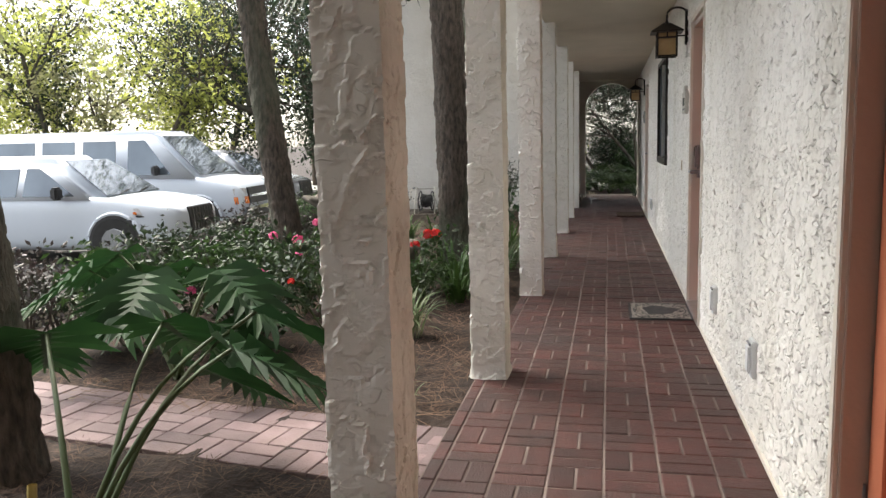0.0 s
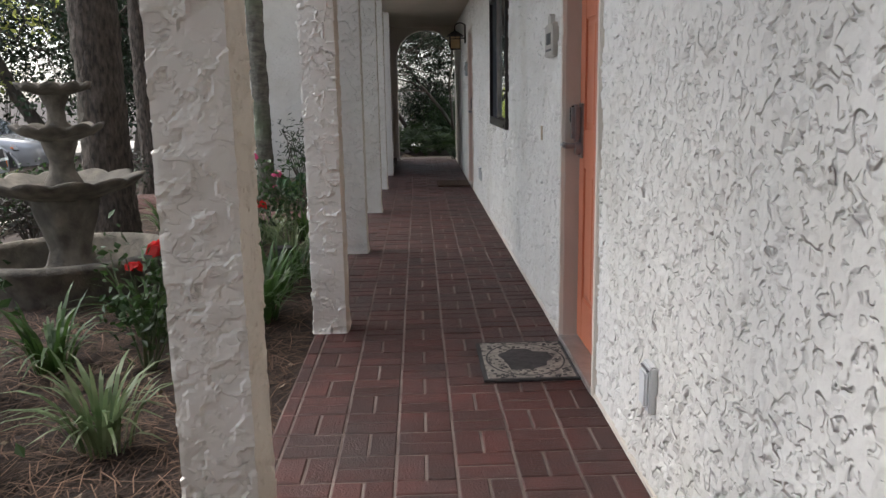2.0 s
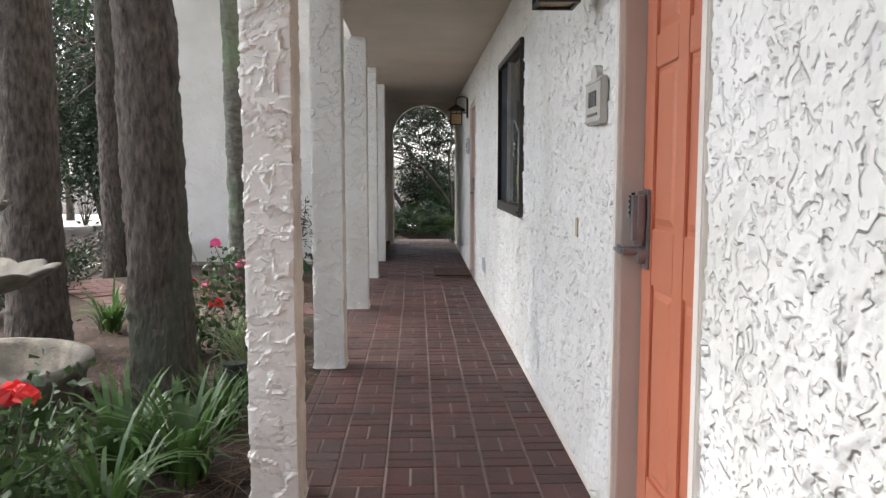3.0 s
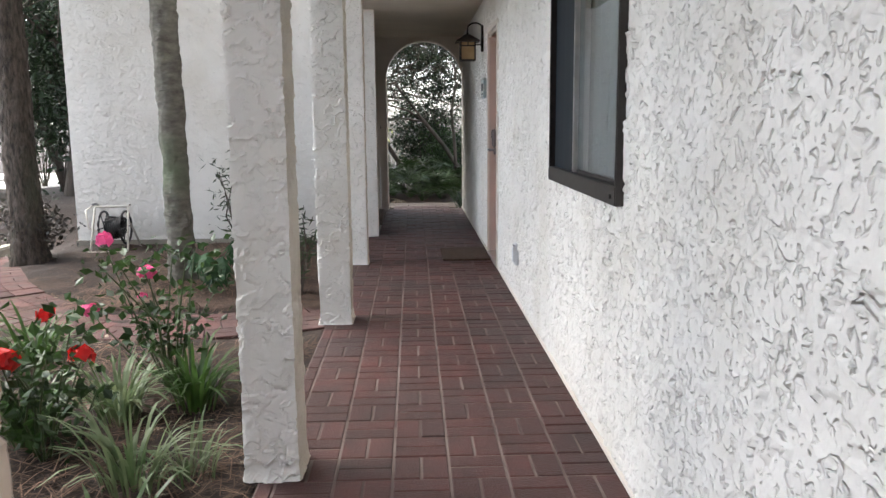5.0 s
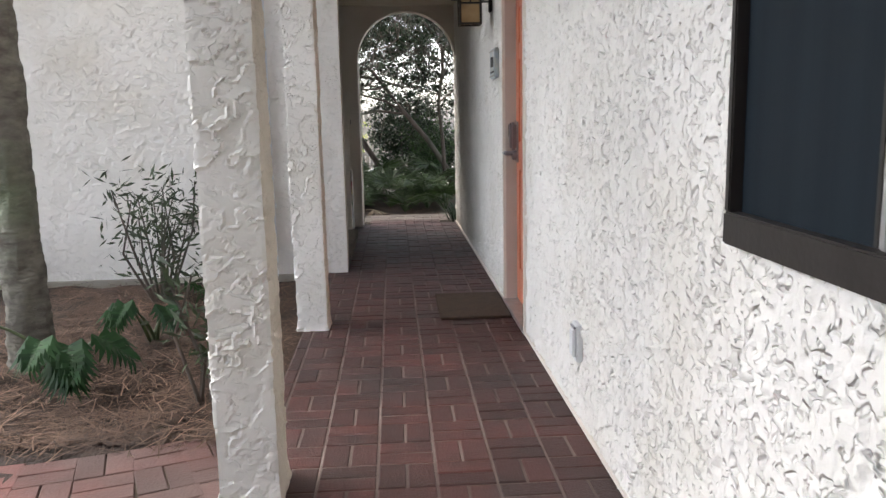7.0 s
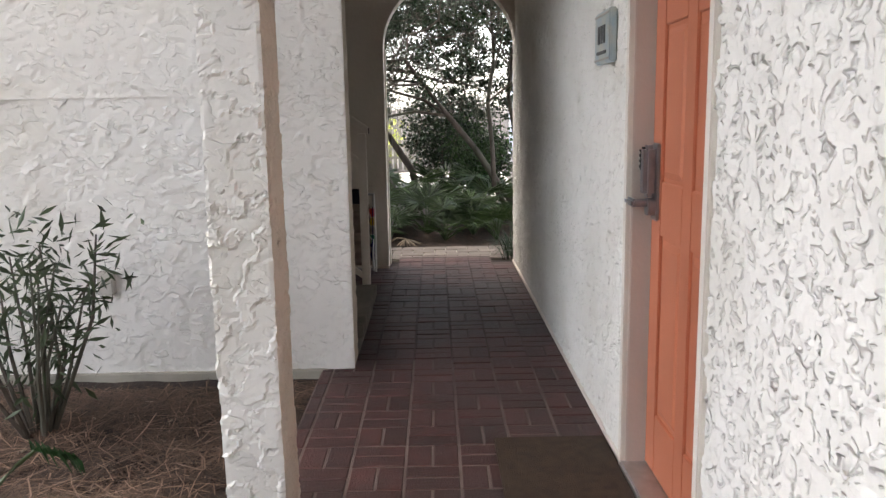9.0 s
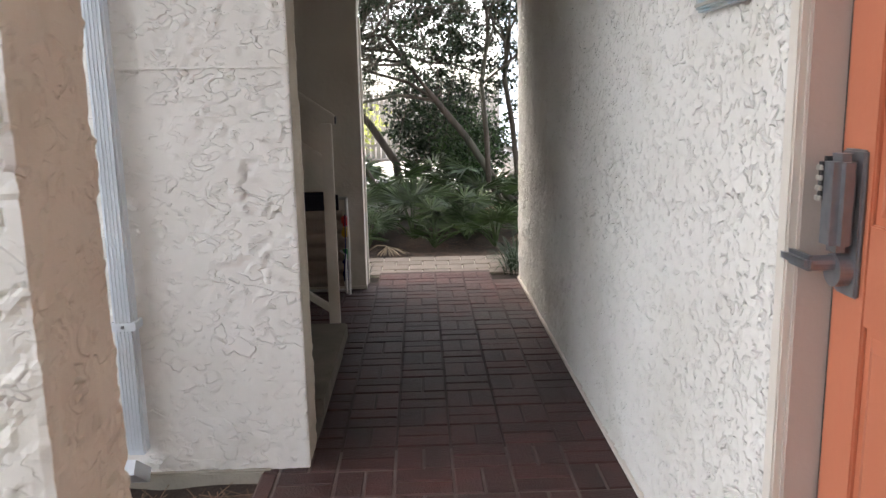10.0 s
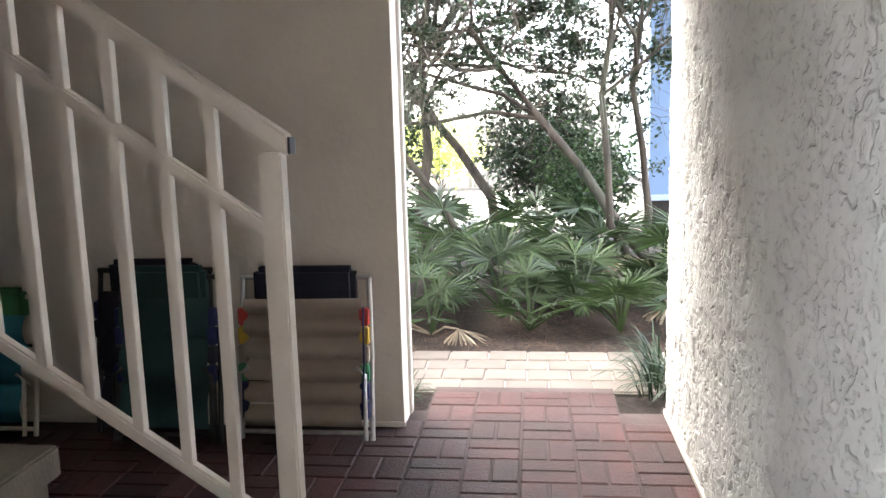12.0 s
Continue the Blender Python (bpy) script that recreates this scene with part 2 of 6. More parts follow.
BLUETRIM = mat("pale_blue_trim", (0.42, 0.50, 0.62), (0.39, 0.47, 0.59), 1.0, 0.6)
WOODGREY = mat("grey_fence_wood", (0.34, 0.31, 0.28), (0.25, 0.23, 0.21), 4.0, 0.9, stretch=(1, 1, 0.2))
RUBBER = mat("black_rubber_mat", (0.022, 0.022, 0.024), (0.04, 0.04, 0.042), 9.0, 0.8, 0.4, 90.0)
MATGREY = mat("grey_mat_print", (0.27, 0.25, 0.22), (0.14, 0.13, 0.12), 40.0, 0.9, 0.4, 90.0)
COIR = mat("brown_coir", (0.065, 0.04, 0.024), (0.04, 0.025, 0.016), 30.0, 1.0, 1.0, 220.0)
CANVAS = mat("beige_sling_fabric", (0.36, 0.30, 0.25), (0.31, 0.26, 0.21), 8.0, 0.9, 0.3, 200.0)
NAVY = mat("navy_fabric", (0.012, 0.014, 0.03), (0.02, 0.022, 0.04), 10.0, 0.9)
TEAL = mat("teal_fabric", (0.022, 0.075, 0.072), (0.018, 0.055, 0.055), 6.0, 0.9, 0.2, 150.0)
AQUA = mat("aqua_fabric", (0.03, 0.22, 0.28), (0.025, 0.17, 0.22), 6.0, 0.8)
BLUEF = mat("blue_fabric", (0.02, 0.03, 0.12), (0.016, 0.024, 0.09), 6.0, 0.9)
YELLOWF = mat("yellow_fabric", (0.55, 0.36, 0.05), None, 6.0, 0.9)
REDF = mat("red_fabric", (0.5, 0.06, 0.05), None, 6.0, 0.9)
GREENF = mat("green_fabric", (0.05, 0.2, 0.09), None, 6.0, 0.9)
CURTAIN = mat("grey_sheer_curtain", (0.15, 0.163, 0.168), (0.10, 0.112, 0.117), 4.0, 0.9, stretch=(1, 6, 0.3))
BLUECURTAIN = mat("light_blue_curtain", (0.32, 0.55, 0.69), (0.28, 0.49, 0.62), 4.0, 0.9, stretch=(1, 6, 0.3))
SCREEN = mat("dark_insect_screen", (0.008, 0.013, 0.019), (0.012, 0.019, 0.026), 3.0, 0.6, spec=0.15, stretch=(1, 6, 0.2))
PLAQUE = mat("grey_plaque", (0.50, 0.47, 0.42), (0.42, 0.40, 0.36), 20.0, 0.7, 0.2, 90.0)
PLAQUEBLUE = mat("blue_glazed_tile", (0.30, 0.40, 0.47), (0.48, 0.48, 0.41), 18.0, 0.3)
INK = mat("dark_print", (0.10, 0.10, 0.10), (0.13, 0.13, 0.13), 20.0, 0.7)
AMBERGLASS = mat("seeded_amber_glass", (0.36, 0.24, 0.12), (0.42, 0.30, 0.16), 14.0, 0.25, 0.3, 60.0)
DOWN = mat("pale_blue_white_gutter_paint", (0.62, 0.68, 0.74), (0.68, 0.72, 0.76), 4.0, 0.4)
WHITEPLASTIC = mat("white_weathered_plastic", (0.70, 0.71, 0.72), (0.64, 0.65, 0.66), 8.0, 0.5)
# the dimness of an unlit room, put into the wall colour
DARKROOM = mat("unlit_room_tone", (0.05, 0.055, 0.06), (0.04, 0.045, 0.05), 2.0, 0.9)


def glass_mat(name, tint, rough):
    m = bpy.data.materials.new(name)
    m.use_nodes = True
    b = m.node_tree.nodes["Principled BSDF"]
    b.inputs["Base Color"].default_value = (*tint, 1)
    b.inputs["Roughness"].default_value = rough
    b.inputs["Transmission Weight"].default_value = 1.0
    b.inputs["IOR"].default_value = 1.45
    return m


GLASS = glass_mat("window_glass", (0.80, 0.92, 0.95), 0.0)


# ---- mesh helpers ----
def link(name, me, material, parent=None, label="", smooth=False):
    ob = new(name, me)
    if material and not me.materials:
        me.materials.append(material)
    if smooth:
        me.shade_smooth()
    if parent is not None:
        ob.parent = parent
    if label:
        ob["label"] = label
    return ob


def part(name, bm, material, parent, label="", smooth=False):
    me = bpy.data.meshes.new(name)
    bm.to_mesh(me)
    bm.free()
    return link(name, me, material, parent, label, smooth)


def box(x0, x1, y0, y1, z0, z1, bevel=0.0, bm=None):
    own = bmesh.new()
    bmesh.ops.create_cube(own, size=1.0, matrix=Matrix.Translation(((x0 + x1) / 2, (y0 + y1) / 2, (z0 + z1) / 2)) @ Matrix.Diagonal((x1 - x0, y1 - y0, z1 - z0, 1)))
    if bevel:
        bmesh.ops.bevel(own, geom=own.edges[:], offset=bevel, segments=2, affect='EDGES')
    if bm is None:
        return own
    tmp = bpy.data.meshes.new("tmp")
    own.to_mesh(tmp)
    own.free()
    bm.from_mesh(tmp)
    bpy.data.meshes.remove(tmp)
    return bm


def cyl(p, q, r, r2=None, seg=12, bm=None):
    bm = bm or bmesh.new()
    p, q = Vector(p), Vector(q)
    m = Matrix.Translation((p + q) / 2) @ (q - p).to_track_quat('Z', 'Y').to_matrix().to_4x4()
    bmesh.ops.create_cone(bm, cap_ends=True, segments=seg, radius1=r, radius2=r if r2 is None else r2, depth=(q - p).length, matrix=m)
    return bm


def arrays(name, chunks, material, parent=None, label="", smooth=False):
    """One mesh from chunks of (points, faces of equal size)."""
    vs, fs, base = [], [], 0
    for v, f in chunks:
        v = np.asarray(v, float)
        vs.append(v)
        fs.extend((np.asarray(f) + base).tolist())
        base += len(v)
    me = bpy.data.meshes.new(name)
    me.from_pydata(np.concatenate(vs).tolist(), [], fs)
    me.update()
    return link(name, me, material, parent, label, smooth)


def tube(points, radii, seg=8):
    pts = [Vector(p) for p in points]
    vs, fs = [], []
    for i, p in enumerate(pts):
        d = (pts[min(i + 1, len(pts) - 1)] - pts[max(i - 1, 0)]).normalized()
        a = d.orthogonal().normalized() if abs(d.z) < 0.99 else Vector((1, 0, 0))
        b = d.cross(a).normalized()
        a = b.cross(d).normalized()
        for k in range(seg):
            w = 2 * math.pi * k / seg
            vs.append(tuple(p + (a * math.cos(w) + b * math.sin(w)) * radii[i]))
    for i in range(len(pts) - 1):
        for k in range(seg):
            k2 = (k + 1) % seg
            fs.append((i * seg + k, i * seg + k2, (i + 1) * seg + k2, (i + 1) * seg + k))
    return vs, fs


def empty(name, x, y, z, label="", category="", group="", kind="", rz=0.0):
    ob = new(name)
    ob.matrix_world = pose(x, y, z, 0, 0, rz)
    ob.empty_display_size = 0.1
    return tagged(ob, label, category, group, kind)


# gradient noise on whole arrays
PERM = np.random.RandomState(7).permutation(512)
GRAD = np.random.RandomState(8).normal(size=(512, 3))
GRAD /= np.linalg.norm(GRAD, axis=1)[:, None]


def gnoise(p):
    i = np.floor(p).astype(int)
    f = p - i
    u = f * f * f * (f * (f * 6 - 15) + 10)
    out = 0
    for dx in (0, 1):
        for dy in (0, 1):
            for dz in (0, 1):
                h = PERM[(PERM[(PERM[(i[:, 0] + dx) & 511] + i[:, 1] + dy) & 511] + i[:, 2] + dz) & 511]
                g = (GRAD[h] * (f - (dx, dy, dz))).sum(1)
                w = (u[:, 0] if dx else 1 - u[:, 0]) * (u[:, 1] if dy else 1 - u[:, 1]) * (u[:, 2] if dz else 1 - u[:, 2])
                out = out + w * g
    return out


def smoothstep(a, b, x):
    t = np.clip((x - a) / (b - a), 0, 1)
    return t * t * (3 - 2 * t)


def relief(p, size=1.0, depth=1.0):
    """Height of trowelled stucco: flat raised patches with curled edges."""
    q = p / size
    warp = np.stack([gnoise(q * 11 + 3.1), gnoise(q * 11 + 17.7), gnoise(q * 11 + 31.3)], 1)
    n = gnoise(q * 9.5 + warp * 0.55) + 0.35 * gnoise(q * 24 + 5.0)
    body = smoothstep(-0.05, 0.0, n) * 0.6 - np.exp(-((n + 0.045) / 0.032) ** 2) * 0.9 * smoothstep(-0.1, 0.25, gnoise(q * 5.1 + 77.0))
    lip = np.exp(-((n - 0.03) / 0.035) ** 2) * 1.0 * smoothstep(-0.25, 0.3, gnoise(q * 3.3 + 9.0))
    pits = smoothstep(0.18, 0.32, gnoise(q * 30 + 50.0)) * 0.35
    return (body + lip - pits + 0.25 * gnoise(q * 45)) * 0.0125 * depth


def grid_sheet(us, vs, place, normal_dir, size=1.0, depth=1.0):
    """A sheet of quads over us x vs, pushed out along normal_dir by the relief. place(u, v) gives points."""
    U, V = np.meshgrid(us, vs, indexing='ij')
    p = place(U.ravel(), V.ravel())
    p = p + np.asarray(normal_dir)[None, :] * relief(p, size, depth)[:, None]
    nu, nv = len(us), len(vs)
    i, j = np.meshgrid(np.arange(nu - 1), np.arange(nv - 1), indexing='ij')
    a = (i * nv + j).ravel()
    return p, np.stack([a, a + nv, a + nv + 1, a + 1], 1)


# ---- structure ----
WALL_X, CEIL, END_Y, BACK_Y = 0.58, 2.43, 17.63, 14.74
EDGE_X = -0.69
DOORS = [(1.66, 2.50), (5.60, 6.40), (12.72, 13.55)]
DOOR_TOP = 2.07
WIN = (8.74, 10.07, 0.95, 2.07)


def steps(a, b, s):
    return np.linspace(a, b, max(2, int(round((b - a) / s)) + 1))


def wall_east():
    cuts = [(-1.7, DOORS[0][0], 0, CEIL), (DOORS[0][1], DOORS[1][0], 0, CEIL), (DOORS[1][1], WIN[0], 0, CEIL), (WIN[0], WIN[1], 0, WIN[2]), (WIN[0], WIN[1], WIN[3], CEIL),
            (WIN[1], DOORS[2][0], 0, CEIL), (DOORS[2][1], END_Y, 0, CEIL)] + [(a, b, DOOR_TOP, CEIL) for a, b in DOORS]
    chunks = []
    for y0, y1, z0, z1 in cuts:
        fine = 0.0078 if y0 >= 2 else 0.02
        deep = 0.75 if y0 > 13 else 1.15
        chunks.append(grid_sheet(steps(y0, y1, fine), steps(z0, z1, fine), lambda u, v: np.stack([np.full_like(u, WALL_X), u, v], 1), (-1, 0, 0), 0.85, deep * 0.62))
    chunks = [(p, f[:, ::-1]) for p, f in chunks]
    ob = arrays("wall_east", chunks, STUCCO_ROUGH, smooth=True)
    ob.data.materials.append(STUCCO_EVEN)
    # the stretch past the last door was trowelled smoother
    ob.data.polygons.foreach_set("material_index", np.concatenate([np.full(len(f), 1 if c[0] > 13 else 0, np.int32) for c, (p, f) in zip(cuts, chunks)]))
    tagged(ob, "cream wall with rough trowelled stucco along the walkway", "wall", kind="structure")
    body = bmesh.new()
    for y0, y1, z0, z1 in cuts:
        box(WALL_X + 0.012, WALL_X + 0.2, y0, y1, z0, z1, bm=body)
    part("wall_core", body, STUCCO_FAR, ob)
    # low painted band where the stucco meets the bricks
    for y0, y1 in ((2.50, 5.60), (6.40, 12.70), (13.55, END_Y)):
        part("base_band", box(WALL_X - 0.012, WALL_X + 0.01, y0, y1, 0.0, 0.022, 0.003), FRAMEWHITE, ob)


wall_east()


def pillar():
    """A square stuccoed post, ragged on its edges."""
    x0, x1, d = -0.705, -0.535, 0.215
    s = 0.0078
    zs = steps(0.0, CEIL, s)
    loop = [((x0, 0), (x1, 0), (0, -1, 0)), ((x1, 0), (x1, d), (1, 0, 0)), ((x1, d), (x0, d), (0, 1, 0)), ((x0, d), (x0, 0), (-1, 0, 0))]
    per, nor = [], []
    for k, (a, b, n) in enumerate(loop):
        ln = math.dist(a, b)
        t = steps(0, 1, s / ln)[:-1]
        nprev = loop[k - 1][2]
        for q in t:
            per.append((a[0] + (b[0] - a[0]) * q, a[1] + (b[1] - a[1]) * q))
            nor.append(np.array(n) if q > 0 else (np.array(n) + np.array(nprev)) / 2)
    per, nor = np.array(per), np.array(nor)
    return per, nor, zs


def pillars():
    per, nor, zs = pillar()
    for k, (y, shift, wider) in enumerate(((2.14, 0.012, 1.0), (4.33, 0.0, 1.04), (6.59, 0.004, 1.0), (8.71, -0.021, 1.08), (10.89, -0.004, 1.12), (12.99, -0.020, 1.0))):
        n, nz = len(per), len(zs)
        p = np.zeros((n, nz, 3))
        p[:, :, 0] = -0.535 + (per[:, None, 0] + 0.535) * wider + shift
        p[:, :, 1] = per[:, None, 1] + y
        p[:, :, 2] = zs[None, :]
        q = p.reshape(-1, 3)
        h = relief(q + 7.3 * k, 0.82, 0.66) + 0.006 * gnoise(q * 2.2 + k)
        nn = np.repeat(nor, nz, axis=0)
        h = h * np.where(nn[:, 0] > 0.9, 0.5, 1.0)
        flare = 0.012 * np.exp(-q[:, 2] / 0.02)
        q = q + nn * (h + flare)[:, None]
        i, j = np.meshgrid(np.arange(n), np.arange(nz - 1), indexing='ij')
        a, b = (i * nz + j).ravel(), (((i + 1) % n) * nz + j).ravel()
        ob = arrays("pillar", [(q, np.stack([a, b, b + 1, a + 1], 1))], STUCCO)
        # walkway-side faces take the tan that stands for their shade
        ob.data.materials.append(INNERSHADE)
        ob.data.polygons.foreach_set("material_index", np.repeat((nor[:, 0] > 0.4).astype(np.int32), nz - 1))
        tagged(ob, "square cream pillar of rough trowelled stucco holding the walkway roof", "pillar", "walkway pillars")


pillars()

# ceiling slab, and an unseen storey added above it for shading
tagged(link("ceiling", (lambda bm: (lambda me: (bm.to_mesh(me), bm.free(), me)[2])(bpy.data.meshes.new("ceiling")))(box(-0.66, WALL_X, -1.7, 17.44, CEIL, CEIL + 0.24, 0.004)), CEILING), "flat beige painted walkway ceiling", "ceiling", kind="structure")
tagged(part("shading_storey", box(WALL_X, 4.5, -1.7, END_Y, CEIL, 5.6), STUCCO_FAR, None), "unseen cream upper storey added for shading", "wall", kind="structure")
tagged(part("wall_rear", box(0.79, 4.5, END_Y - 0.2, END_Y, -0.3, CEIL), STUCCO_FAR, None), "cream stucco end wall of the building", "wall", kind="structure")
tagged(part("wall_inner", box(4.3, 4.5, -1.7, END_Y, -0.3, CEIL), STUCCO_FAR, None), "plain far wall closing the rooms", "wall", kind="structure")
# two unseen walls, added to keep light off the pillars' south faces
tagged(part("blocker_south", box(-9.5, 4.5, -1.9, -1.7, -0.6, 8.0), SOUTHBLOCK, None), "unseen brown wall added behind the start to hold back light", "wall", kind="structure")
tagged(part("blocker_southwest", box(-3.80, -0.90, -1.7, 0.95, -0.6, 6.6), SOUTHBLOCK, None), "tall unseen brown block added beside the start to hold back light", "wall", kind="structure")


def wall_north():
    """Front of the stair block: one plane across the end of the garden."""
    x0, x1, top = -3.80, -0.532, 6.6
    low = grid_sheet(steps(x0, x1, 0.0105), steps(-0.0, 2.6, 0.0105), lambda u, v: np.stack([u, np.full_like(u, BACK_Y), v], 1), (0, -1, 0), 0.80, 0.5)
    high = grid_sheet(steps(x0, x1, 0.05), steps(2.6, top, 0.05), lambda u, v: np.stack([u, np.full_like(u, BACK_Y), v], 1), (0, -1, 0), 1.0, 0.4)
    side = grid_sheet(steps(BACK_Y, BACK_Y + 0.2, 0.013), steps(0.0, CEIL, 0.013), lambda u, v: np.stack([np.full_like(u, x1), u, v], 1), (1, 0, 0), 1.5, 0.3)
    ob = arrays("wall_north", [low, high], STUCCO, smooth=True)
    arrays("wall_end", [side], INNERSHADE, ob, "smooth end face with warm shade in its tan colour")
    tagged(ob, "tall cream stucco wall behind the garden, trowel marked", "wall", kind="structure")
    part("wall_core", box(x0, x1 - 0.014, BACK_Y + 0.012, BACK_Y + 0.2, -0.02, top), STUCCO_FAR, ob)
    part("corner_bead", box(x1 - 0.016, x1 + 0.004, BACK_Y - 0.005, BACK_Y + 0.014, 0.0, CEIL, 0.004), STUCCO, ob)
    part("plinth", box(x0 - 0.02, x1 - 0.13, BACK_Y - 0.025, BACK_Y + 0.1, -0.3, 0.004, 0.006), CONCRETE, ob, "grey concrete footing")
    part("joint_line", box(x0, x1, BACK_Y - 0.012, BACK_Y, 1.395, 1.402, 0.002), STUCCO_FAR, ob)


wall_north()
tagged(part("wall_west", box(-3.80, -3.60, BACK_Y + 0.2, END_Y, -0.3, 6.6), STUCCO_FAR, None), "cream stucco side wall of the stair block", "wall", kind="structure")
tagged(part("roof", box(-3.85, 4.5, BACK_Y + 0.2, END_Y + 0.05, 5.6, 5.8), STUCCO_FAR, None), "flat pale roof over the stair block", "roof", kind="structure")
tagged(part("ceiling_stairs", box(-3.6, -0.66, BACK_Y + 0.2, 17.44, CEIL + 0.9, CEIL + 1.1), CEILING, None), "beige ceiling over the stairs", "ceiling", kind="structure")
tagged(part("wall_stair_beam", box(-0.72, -0.66, BACK_Y + 0.2, 17.44, CEIL, CEIL + 1.1), CEILING, None), "beige downstand beside the stairs", "wall", kind="structure")


def arch_wall():
    """End wall with the round-headed opening as wide as the walkway."""
    xl, xr, y0, y1 = -0.503, WALL_X, 17.44, 17.63
    cx, r = (xl + xr) / 2, (xr - xl) / 2
    spring = 1.83
    bm = bmesh.new()
    n = 28
    arc = [(cx - r * math.cos(math.pi * k / n), spring + r * math.sin(math.pi * k / n)) for k in range(n + 1)]
    for y, flip in ((y0, False), (y1, True)):
        for k in range(n):
            (xa, za), (xb, zb) = arc[k], arc[k + 1]
            vs = [bm.verts.new((xa, y, za)), bm.verts.new((xb, y, zb)), bm.verts.new((xb, y, 3.5)), bm.verts.new((xa, y, 3.5))]
            bm.faces.new(vs[::-1] if flip else vs)
    for k in range(n):
        (xa, za), (xb, zb) = arc[k], arc[k + 1]
        bm.faces.new([bm.verts.new((xa, y0, za)), bm.verts.new((xa, y1, za)), bm.verts.new((xb, y1, zb)), bm.verts.new((xb, y0, zb))])
    box(-3.6, xl, y0, y1, -0.1, 3.5, bm=bm)
    ob = part("wall_arch", bm, ARCHPAINT, None)
    tagged(ob, "beige end wall with a round-headed open archway", "archway", kind="structure")
    part("corner_bead", box(xl - 0.004, xl + 0.012, y1 - 0.05, y1 + 0.006, 0.0, spring, 0.004), FRAMEWHITE, ob, "white painted outer corner of the archway")
    part("base_band", box(-3.6, xl + 0.006, y0 - 0.012, y0 + 0.01, 0.0, 0.022, 0.003), FRAMEWHITE, ob)


arch_wall()


# ---- ground ----
def ground_height(x, y):
    lot = smoothstep(-3.6, -5.6, x) * (1 - smoothstep(17.0, 19.0, y))
    far = smoothstep(19.5, 26.0, y)
    mound = 0.035 * gnoise(np.stack([x * 1.3, y * 1.3, x * 0], 1)) + 0.035 * gnoise(np.stack([x * 4.3, y * 4.3, x * 0], 1))
    near = smoothstep(-0.65, -1.1, x) * (1 - lot)
    return -0.045 - 0.465 * lot - 0.25 * far * (1 - lot) + mound * near


def ground():
    xs = np.concatenate([-np.geomspace(600, 14, 14), steps(-13, -4, 0.5)[:-1], steps(-4, 1.5, 0.07), steps(2, 14, 1.0), np.geomspace(18, 600, 12)])
    ys = np.concatenate([-np.geomspace(600, 5, 12), steps(-4, 17.5, 0.07)[:-1], steps(17.5, 24, 0.12), steps(25, 60, 2.0), np.geomspace(70, 800, 12)])
    X, Y = np.meshgrid(xs, ys, indexing='ij')
    x, y = X.ravel(), Y.ravel()
    p = np.stack([x, y, ground_height(x, y)], 1)
    nv = len(ys)
    i, j = np.meshgrid(np.arange(len(xs) - 1), np.arange(nv - 1), indexing='ij')
    a = (i * nv + j).ravel()
    ob = arrays("ground", [(p, np.stack([a, a + nv, a + nv + 1, a + 1], 1))], MULCH, smooth=True)
    tagged(ob, "brown pine straw mulch over the garden ground", "ground", kind="structure")


ground()
tagged(part("parking_lot", box(-60, -5.7, -40, 40, -0.52, -0.485), ASPHALT, None), "grey asphalt parking lot", "parking lot", kind="structure")


